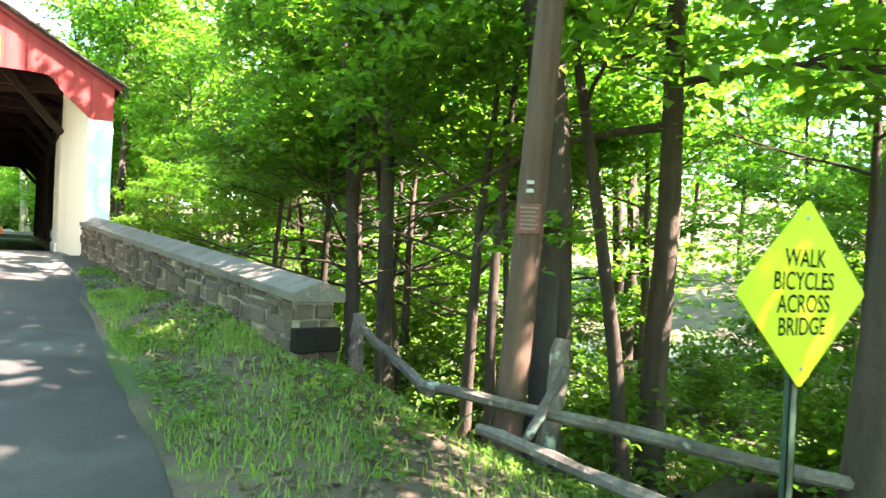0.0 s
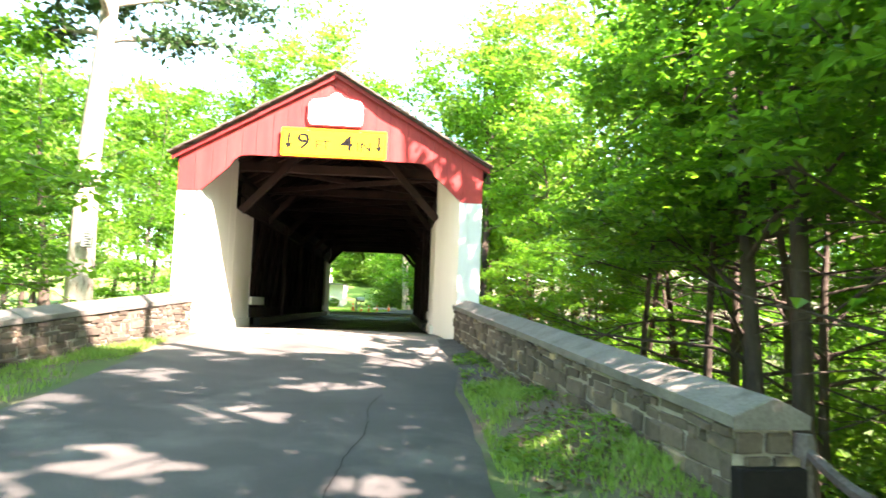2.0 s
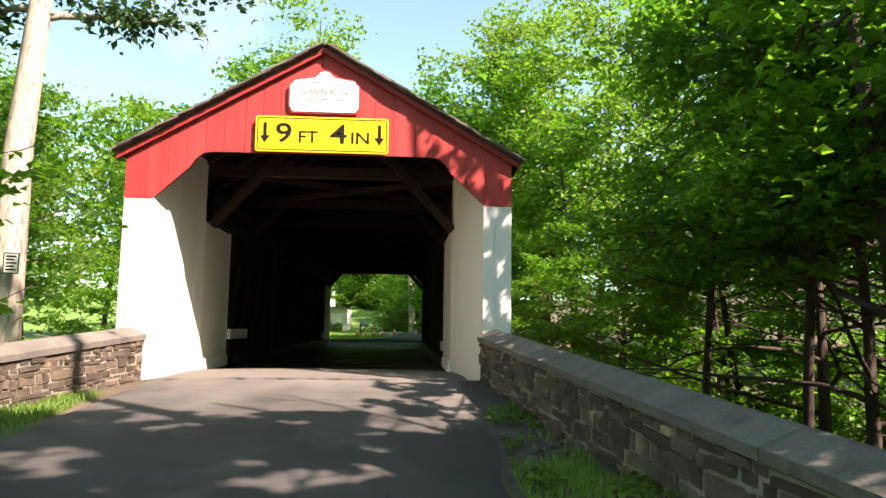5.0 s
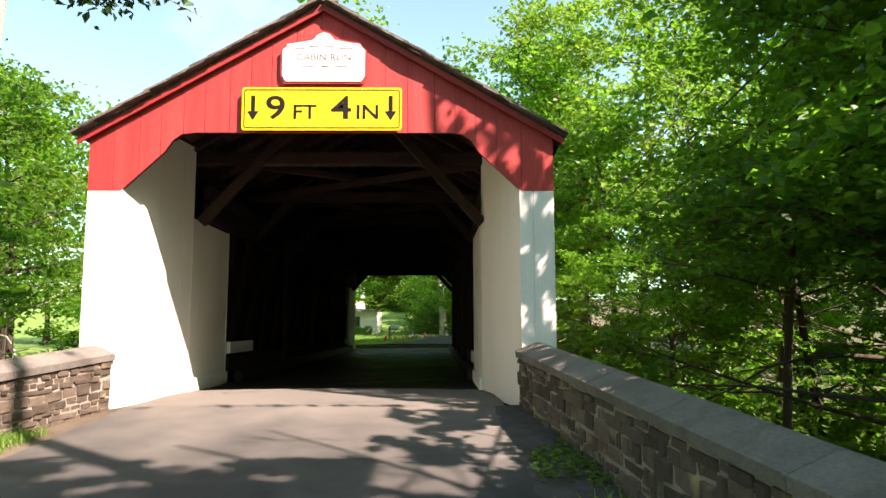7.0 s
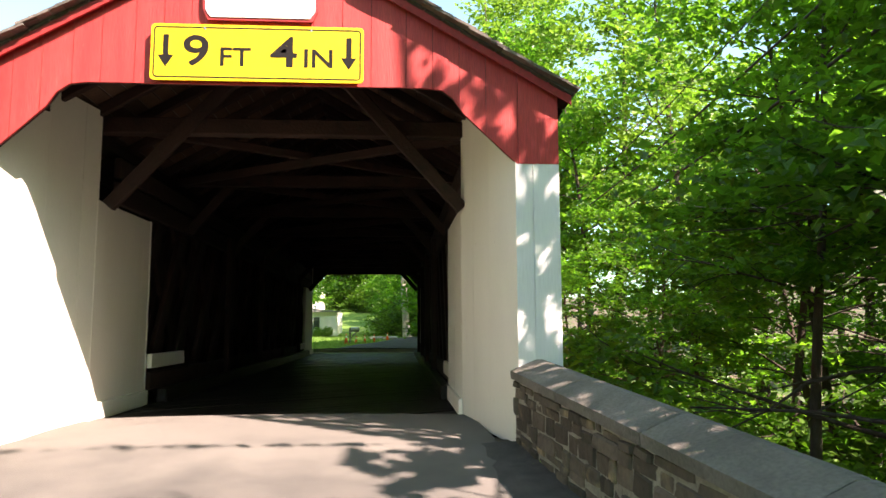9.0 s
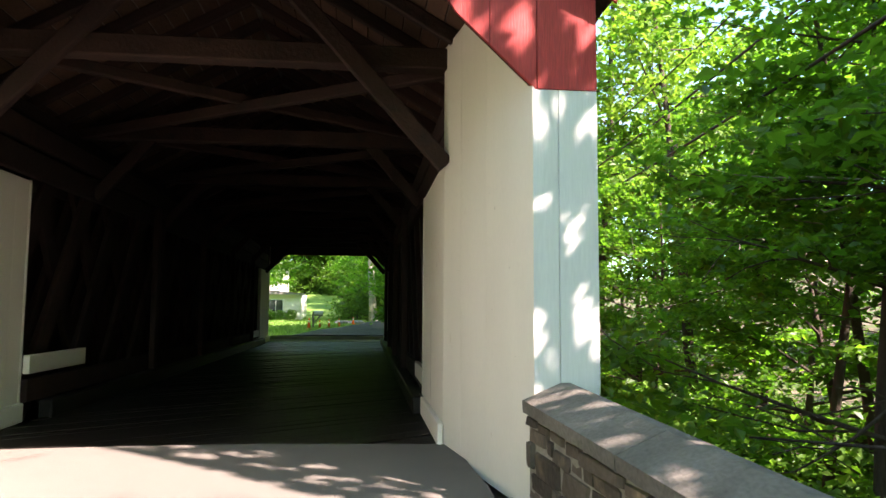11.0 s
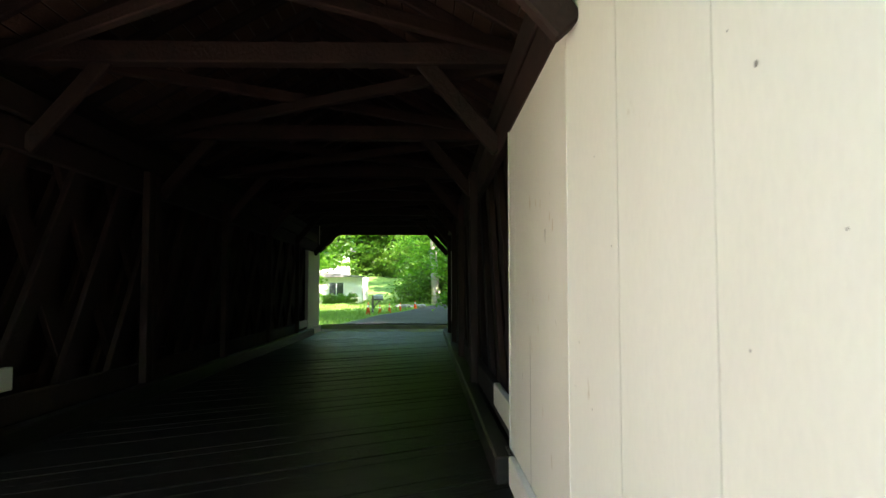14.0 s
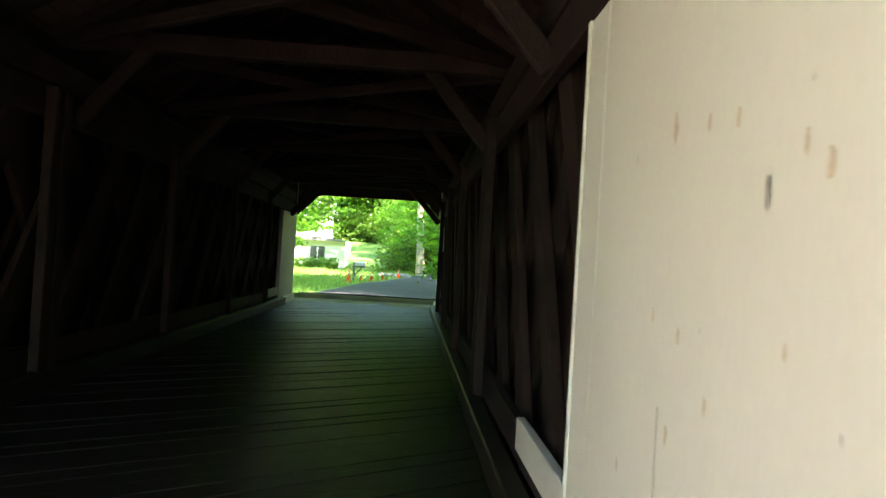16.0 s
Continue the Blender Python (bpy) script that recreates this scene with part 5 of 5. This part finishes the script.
for i in range(5):
    part("line", boxed(-0.07, 0.07 - 0.03 * (i % 2), -0.007, -0.0045, 0.09 - 0.05 * i, 0.115 - 0.05 * i), M["black"], note)
note.rotation_euler = (0, 0, radians(12))
for t in protos:
    for o in (*t.children_recursive, t):
        bpy.data.objects.remove(o)

# gaps cut in the canopy along the sun's rays, to light the road mouth, the gable and the pale trunk, and in holes above
# the lane to dapple it
def blob(a, b):
    return np.sin(1.9 * a + 0.8 * b) * np.sin(1.5 * b - 1.1 * a + 0.6) + 0.6 * np.sin(4.3 * a - 1.7 * b) * np.sin(3.9 * b + 0.9 * a) + 0.4 * np.sin(9.0 * a + 1.0) * np.sin(8.0 * b)


def carve_sun_gaps():
    bpy.context.view_layer.update()
    s = np.array(SUN)
    for ob in [o for o in bpy.data.objects if o.name.split(".")[0] == "crown"]:
        me = ob.data
        co = np.empty(len(me.vertices) * 3, np.float32)
        me.vertices.foreach_get("co", co)
        co = co.reshape(-1, 4, 3)
        mw = np.array(ob.matrix_world)
        c = co.mean(1) @ mw[:3, :3].T + mw[:3, 3]
        if c[:, 1].min() > 24 or c[:, 0].max() < -6 or c[:, 0].min() > 30:
            continue
        q = c - ((c[:, 1] - 0.0) / s[1])[:, None] * s
        ahead = c[:, 1] < -0.05
        gone = ahead & (np.abs(q[:, 0]) < 3.2) & (q[:, 2] > -0.1) & (q[:, 2] < 5.4) & ((q[:, 0] < 1.5) | (blob(q[:, 0] * 5.0 + q[:, 2] * 2.0, q[:, 2] * 3.4 - q[:, 0] * 2.0) > np.where(q[:, 0] > 2.4, 0.05, 0.15)))
        q = c - ((c[:, 1] - 0.6) / s[1])[:, None] * s
        gone |= (c[:, 1] < 0.2) & (np.abs(q[:, 0] + 4.7) < 0.8) & (q[:, 2] > 1.4) & (q[:, 2] < 8)
        f = c - ((c[:, 2] + 0.3) / s[2])[:, None] * s
        up = c[:, 2] > 0.4
        gone |= up & (f[:, 1] > -2.4) & (f[:, 1] < 0.1) & (f[:, 0] > -4.5) & (f[:, 0] < 2.0) & ((f[:, 0] < 0.7) | (blob(f[:, 0] * 2.0, f[:, 1] * 2.0) > 0.15))
        gone |= up & (f[:, 1] > -18) & (f[:, 1] <= -2.4) & (f[:, 0] > -2.3) & (f[:, 0] < 1.7) & (blob(f[:, 0] * 0.8, f[:, 1] * 1.5) > 0.6)
        mass = c - ((c[:, 2] - 3.5) / s[2])[:, None] * s
        low = c - ((c[:, 2] + 2.3) / s[2])[:, None] * s
        gone |= (c[:, 2] > 0.8) & (low[:, 0] > 5) & (low[:, 0] < 14) & (low[:, 1] > -9) & (low[:, 1] < 14) & (blob(low[:, 0] * 0.5, low[:, 1] * 0.5) > 0.1) & ~((mass[:, 0] > 4.5) & (mass[:, 0] < 8) & (mass[:, 1] > -2.6) & (mass[:, 1] < 2.5))
        if not ob.parent.name.startswith("shrub"):
            gone |= (c[:, 2] < 1.9 + 0.5 * np.sin(1.3 * c[:, 0] + 0.9 * c[:, 1])) & (c[:, 0] > 4.5) & (c[:, 0] < 9.3) & (c[:, 1] > -9) & (c[:, 1] < 3.5)
        gone |= (np.abs(c[:, 0]) < 3.3) & (c[:, 1] > -0.6) & (c[:, 1] < 25) & (c[:, 2] < 6)
        gone |= (c[:, 0] > -1) & (c[:, 0] < 4.6) & (c[:, 2] < 8.5) & (c[:, 1] > -9) & (c[:, 1] < 0.5)
        crown_top = c - ((c[:, 2] - 4.5) / s[2])[:, None] * s
        cx, cy = crown_top[:, 0], crown_top[:, 1]
        gaps = blob(cx * 0.6 + 2, cy * 0.6)
        gone |= (c[:, 2] > 5.5) & (cx < 15) & (((cx > 4.3) & (cy > -6.5) & (cy < -2.8) & (gaps > -0.35)) | ((cx > 6.3) & (cy > -12) & (cy <= -6.5) & (gaps > 0.0)))
        if gone.any():
            co = co[~gone].reshape(-1, 3)
            i = np.arange(len(co) // 4) * 4
            tri = np.concatenate([np.stack([i, i + 1, i + 2], 1), np.stack([i, i + 2, i + 3], 1)])
            nm = bpy.data.meshes.new("crown")
            nm.from_pydata(co.tolist(), [], tri.tolist())
            nm.materials.append(me.materials[0])
            ob.data = nm

    # limbs that would shadow the road mouth are cut too, but for a few of the old tree's, kept for their shadows
    for ob in [o for o in bpy.data.objects if o.name.split(".")[0] == "trunk" and o.parent]:
        me = ob.data
        p = ob.parent.location
        if not (4 < p.x < 16 and -16 < p.y < 0.5) or "rings" not in me:
            continue
        co = np.empty(len(me.vertices) * 3, np.float32)
        me.vertices.foreach_get("co", co)
        co = co.reshape(-1, 3)
        mw = np.array(ob.matrix_world)
        c = co @ mw[:3, :3].T + mw[:3, 3]
        q = c - (c[:, 1] / s[1])[:, None] * s
        f = c - ((c[:, 2] + 0.2) / s[2])[:, None] * s
        hit = (c[:, 1] < -0.05) & (np.abs(q[:, 0]) < 2.6) & (q[:, 2] > 0) & (q[:, 2] < 5.2)
        hit |= (c[:, 2] > 0.5) & (f[:, 1] > -2.2) & (f[:, 1] < 0.1) & (f[:, 0] > -4) & (f[:, 0] < 1.8)
        hit |= (c[:, 0] < 4.7) & (c[:, 2] < 8.5) & (c[:, 1] > -9)
        rings, seg = list(me["rings"]), me["seg"]
        keep_v, start, old = np.ones(len(co), bool), 0, ob.parent.name.startswith("old_tree")
        for k, n in enumerate(rings):
            part_hit = hit[start:start + n * seg]
            if k > 0 and part_hit.any() and not (old and k % 23 == 5 and c[start:start + n * seg, 0].min() > 4.0):
                keep_v[start:start + n * seg] = False
            start += n * seg
        if not keep_v.all():
            faces = [tuple(pl.vertices) for pl in me.polygons]
            new_i = np.cumsum(keep_v) - 1
            nm = bpy.data.meshes.new("trunk")
            nm.from_pydata(co[keep_v].tolist(), [], [tuple(int(new_i[v]) for v in fc) for fc in faces if keep_v[fc[0]]])
            nm.materials.append(me.materials[0])
            nm.shade_smooth()
            ob.data = nm


carve_sun_gaps()

# fallen log and dead twigs in the wood, leaning dead limb across the creek
g = np.random.default_rng(9)


def dead_wood(name, label, x, y, z, n, spread, ln, rad, bark, seed):
    g = np.random.default_rng(seed)
    paths = []
    for i in range(n):
        p = Vector((g.normal() * spread, g.normal() * spread, abs(g.normal()) * spread * 0.8))
        paths.append(bend(p, (g.normal(), g.normal(), g.normal() * 0.5 + 0.2), ln * g.uniform(0.5, 1.2), rad, rad * 0.25, g, 5, 0, 0.25))
    me = tubes(paths, 5)
    me.materials.append(M[bark])
    ob = tagged(new(name, me), label, "dead branches", kind="stuff")
    ob.location = (x, y, z)
    return ob


dead_wood("dead_branches", "tangle of pale dead branches caught among the trees", 11.3, 9.5, 1.6, 34, 1.1, 2.4, 0.022, "dead", 1)
dead_wood("dead_branches", "tangle of pale dead branches caught among the trees", 8.6, 3.0, 2.2, 22, 0.8, 1.8, 0.016, "dead", 2)
dead_wood("dead_branches", "pale dead branches standing across the creek", -9.5, 7.0, -0.6, 18, 1.0, 3.0, 0.03, "dead", 3)
log = tubes([bend((0, 0, 0.1), (1, 0.35, 0.05), 2.6, 0.2, 0.14, g, 6, 0, 0.05), bend((0.4, 0.5, 0.05), (0.9, -0.3, 0.02), 2.0, 0.12, 0.08, g, 6, 0, 0.05)], 9)
log.materials.append(M["bark"])
tagged(new("fallen_log", log), "dark rotting logs on the forest floor", "log").location = (8.0, -9.8, gz(8.0, -9.8))
limb = tubes([bend((0, 0, 0), (0.55, 0.2, 0.9), 3.4, 0.12, 0.07, g, 6, 0, 0.06)], 8)
limb.materials.append(M["pale_bark"])
tagged(new("leaning_limb", limb), "pale broken limb leaning across the creek bank", "dead tree").location = (-8.6, 5.2, gz(-8.6, 5.2))

# ---- grass and litter ----
def blades(name, n, place, tall, wide, label, seed, material="grass"):
    g = np.random.default_rng(seed)
    x, y, keep = place(g, n)
    x, y = x[keep], y[keep]
    z = ground_z(x, y)
    n = len(x)
    h = tall * g.uniform(0.4, 1.3, n)
    an = g.uniform(0, 2 * np.pi, n)
    w = wide * g.uniform(0.6, 1.3, n)
    dx, dy = np.cos(an) * w / 2, np.sin(an) * w / 2
    lx, ly = g.normal(0, 0.45, n) * h, g.normal(0, 0.45, n) * h
    v = np.empty((n, 5, 3))
    v[:, 0] = np.stack([x - dx, y - dy, z - 0.02], 1)
    v[:, 1] = np.stack([x + dx, y + dy, z - 0.02], 1)
    v[:, 2] = np.stack([x + dx * 0.8 + lx * 0.4, y + dy * 0.8 + ly * 0.4, z + h * 0.6], 1)
    v[:, 3] = np.stack([x - dx * 0.8 + lx * 0.4, y - dy * 0.8 + ly * 0.4, z + h * 0.6], 1)
    v[:, 4] = np.stack([x + lx, y + ly, z + h], 1)
    i = np.arange(n) * 5
    quads = np.stack([i, i + 1, i + 2, i + 3], 1).tolist()
    tris = np.stack([i + 3, i + 2, i + 4], 1).tolist()
    me = bpy.data.meshes.new(name)
    me.from_pydata(v.reshape(-1, 3).tolist(), [], quads + tris)
    me.materials.append(M[material])
    tagged(new(name, me), label, "grass", kind="stuff")


def patch(x, y):
    return np.sin(2.1 * x + 0.7 * y) * np.sin(1.7 * y - 0.9 * x) + 0.5 * np.sin(5.3 * x + 1.1) * np.sin(4.7 * y)


def right_verge(g, n):
    y = g.uniform(-16, -0.8, n)
    f = g.uniform(0, 1, n)
    inner = 2.12 + 0.3 * np.clip(1 + y / 5, 0, 1)
    outer = np.where(y > -9.3, 2.56 + 0.094 * -y - 0.03, 4.9)
    x = inner + 0.05 + (outer - inner) * f
    return x, y, patch(x, y) + g.normal(0, 0.35, n) > 0.08 + 0.7 * smooth01(y, -8.0, -2.0) + 0.5 * smooth01(x, 3.6, 4.6)


def left_verge(g, n):
    y = g.uniform(-14, -1.2, n)
    f = g.uniform(0, 1, n) ** 1.3
    outer = np.where(y > -6.4, 2.66 + 0.265 * -y - 0.03, 5.0)
    x = -(2.5 + (outer - 2.5) * (1 - f))
    return x, y, patch(x, y) + g.normal(0, 0.35, n) > 0.0


def lawn(g, n):
    y = g.uniform(26.5, 70, n) 
    x = g.uniform(-14, 5, n)
    return x, y, (np.abs(x - road_mid(y)) > 2.6)


def floor_right(g, n):
    y, x = g.uniform(-16, 4, n), g.uniform(4.6, 13, n)
    return x, y, patch(x * 0.6, y * 0.6) + g.normal(0, 0.3, n) > np.where((x < 9) & (y < -6), 0.75, 0.1)


blades("grass", 34000, right_verge, 0.085, 0.013, "patchy green roadside grass and weeds", 61)
blades("grass", 16000, left_verge, 0.09, 0.014, "green grass strip below the parapet", 62)
blades("grass", 24000, lawn, 0.16, 0.05, "bright mown lawn beyond the bridge", 63)
blades("grass", 16000, floor_right, 0.30, 0.03, "tall weeds under the trees", 64)


def ground_leaves(name, n, x0, x1, y0, y1, size, label, seed, material, lift, holds=None):
    g = np.random.default_rng(seed)
    x, y = g.uniform(x0, x1, n), g.uniform(y0, y1, n)
    if holds is not None:
        k = holds(x, y)
        x, y = x[k], y[k]
    c = np.stack([x, y, ground_z(x, y) + lift + g.uniform(0, lift, len(x))], 1)
    me = leaves(c, size, g, 3.0)
    me.name = name
    me.materials.append(M[material])
    tagged(new(name, me), label, "leaf litter", kind="stuff")


ground_leaves("leaf_litter", 15000, 2.4, 9.0, -15, -0.6, 0.05, "brown dead leaves along the wall foot", 71, "litter", 0.012, lambda x, y: (x > 2.2 + 0.3 * np.clip(1 + y / 5, 0, 1)) & ((x < 2.55 - 0.094 * y) | (y < -9.3)))
ground_leaves("weeds", 13000, 2.2, 4.8, -15, -1.5, 0.05, "low broad-leaved weeds in the verge", 72, "bush", 0.05, lambda x, y: (patch(x * 1.3, y * 1.1) > 0.15) & ((x < 2.55 - 0.094 * y) | (y < -9.3)))
ground_leaves("undergrowth", 34000, 4.6, 16, -14, 16, 0.10, "green undergrowth on the forest floor", 73, "maple", 0.28, lambda x, y: (patch(x * 0.5, y * 0.5) > -0.35) & ((x > 9.2) | (y > -4)))
ground_leaves("undergrowth", 26000, 4.4, 19, 14, 34, 0.13, "green undergrowth on the far valley side", 75, "bush", 0.3)
ground_leaves("undergrowth", 14000, -16, -5.0, -8, 22, 0.12, "green undergrowth across the creek", 74, "bush", 0.25)

# ---- beyond the bridge: house, mailbox, cones ----
house = tagged(empty("house", -6.0, 65.5, gz(-6.0, 65.5)), "cream-sided house with grey roof beside the lawn", "house")
part("wall", boxed(-5.0, 1.2, 0, 7, -0.4, 2.5, 0.01), M["house"], house, "cream lapped siding")
for k in range(12):
    part("siding_board", boxed(-5.02, 1.22, -0.03, -0.004, 0.05 + 0.19 * k, 0.232 + 0.19 * k), M["house"], house)
part("upper_wall", boxed(-7.5, -0.9, 1.2, 8.5, 2.4, 5.6, 0.01), M["house"], house, "cream upper storey")
part("roof", prism([(-5.4, 2.5), (1.5, 2.5), (1.5, 2.6), (-5.4, 3.2)], -0.5, 1.3, lambda u, v, d: (u, d, v)), M["roofing"], house)
part("roof", prism([(-8.0, 5.5), (-4.2, 7.6), (-0.4, 5.5), (-0.4, 5.35), (-8.0, 5.35)], 0.8, 8.9, lambda u, v, d: (u, d, v)), M["roofing"], house)
for wx in (-3.9, -1.2):
    win = part("window", boxed(wx - 0.75, wx + 0.75, -0.06, -0.02, 0.75, 2.05, 0.01), M["white"], house)
    part("pane", boxed(wx - 0.66, wx - 0.03, -0.068, -0.062, 0.84, 1.96), M["glass"], win)
    part("pane", boxed(wx + 0.03, wx + 0.66, -0.068, -0.062, 0.84, 1.96), M["glass"], win)
for wx in (-5.6, -2.6):
    win = part("window", boxed(wx - 0.5, wx + 0.5, 1.14, 1.18, 3.4, 4.8, 0.01), M["white"], house)
    part("pane", boxed(wx - 0.42, wx + 0.42, 1.13, 1.136, 3.48, 4.72), M["glass"], win)
for i in range(6):
    hb = tagged(empty("hedge_shrub", -10.6 + 1.0 * i, 64.3, gz(-10.6 + 1.0 * i, 64.3)), "clipped round shrub by the house wall", "shrub", "shrubs along the house")
    gg = np.random.default_rng(800 + i)
    d = gg.normal(size=(500, 3))
    d /= np.linalg.norm(d, axis=1)[:, None]
    lm = leaves(d * gg.uniform(0.3, 0.62, (500, 1)) + np.array((0, 0, 0.45)), 0.13, gg)
    lm.materials.append(M["maple"])
    own(new("crown", lm), hb)

mb = tagged(empty("mailbox", -1.85, 41.5, gz(-1.85, 41.5)), "grey mailbox on a braced timber post", "mailbox")
part("post", boxed(-0.06, 0.06, -0.06, 0.06, -0.2, 1.15, 0.01), M["rail"], mb)
part("arm", boxed(-0.1, 0.62, -0.05, 0.05, 0.86, 0.95, 0.008), M["rail"], mb)
part("brace", beam(bmesh.new(), (0.03, 0, 0.4), (0.45, 0, 0.88), 0.06, 0.08), M["rail"], mb)
bx = prism([(-0.1, 0), (0.1, 0), (0.1, 0.14)] + [(0.1 * math.cos(radians(a)), 0.14 + 0.1 * math.sin(radians(a))) for a in (30, 60, 90, 120, 150)] + [(-0.1, 0.14)], 0.05, 0.62, lambda u, v, d: (d, u, v + 0.955))
part("box", bx, M["metal"], mb)

cone = tagged(empty("traffic_cone"), "orange traffic cone with white collar beside the road", "traffic cone", "cones along the road")
part("base", boxed(-0.17, 0.17, -0.17, 0.17, 0, 0.03, 0.008), M["orange"], cone)
part("body", cyl(bmesh.new(), (0, 0, 0.03), (0, 0, 0.7), 0.125, 0.025, 18), M["orange"], cone, smooth=True)
part("collar", cyl(bmesh.new(), (0, 0, 0.40), (0, 0, 0.53), 0.0715, 0.053, 18), M["white"], cone, "white reflective collar", smooth=True)
spots = [(-2.0, 40.0, 0.0), (-1.55, 43.4, 0.0), (-1.0, 44.6, 0.0), (-0.4, 47.2, 0.0), (0.55, 50.8, 0.0)]
for i, (x, y, _) in enumerate(spots):
    m = pose(x, y, gz(x, y) + 0.01, 0, 0, 20 * i)
    if i == 0:
        cone.matrix_basis = m
    else:
        copy_thing(cone, m).scale = (0.85, 0.85, 0.85)
for i in range(7):
    bm = bmesh.new()
    bmesh.ops.create_icosphere(bm, subdivisions=2, radius=0.35)
    rs = random.Random(900 + i)
    for v in bm.verts:
        v.co *= rs.uniform(0.8, 1.1)
        v.co.z *= 0.6
    ob = thing("boulder", bm, M["rock"], "grey rock at the lawn's edge", "rock", "rocks along the lawn")
    x, y = 0.3 + 0.5 * i * 0.6 - 1.0, 52.5 + 0.4 * rs.uniform(-1, 1)
    ob.location = (x, y, gz(x, y) + 0.1)
tall = make_tree("pale_tree", "pale-barked leaning tree beside the far road", 540, 15.0, 0.38, 0.45, 3.4, 12, 5000, 0.2, "pale_bark", "ash", 0.6, -0.01, 0.6, (-0.10, 0.0), spray=7)
tall.location = (2.3, 58.0, gz(2.3, 58.0))
# creek
bmw = bmesh.new()
vs = []
for i in range(30):
    x = -40 + 80 * i / 29
    yc = 12 - 0.3 * x + 1.2 * math.sin(x * 0.3)
    vs.append((bmw.verts.new((x, yc - 3.2, -3.25)), bmw.verts.new((x, yc + 3.2, -3.25))))
for p, q in zip(vs, vs[1:]):
    bmw.faces.new((p[0], q[0], q[1], p[1]))
thing("water", bmw, M["water"], "shallow brown creek under the bridge", "creek", kind="structure")
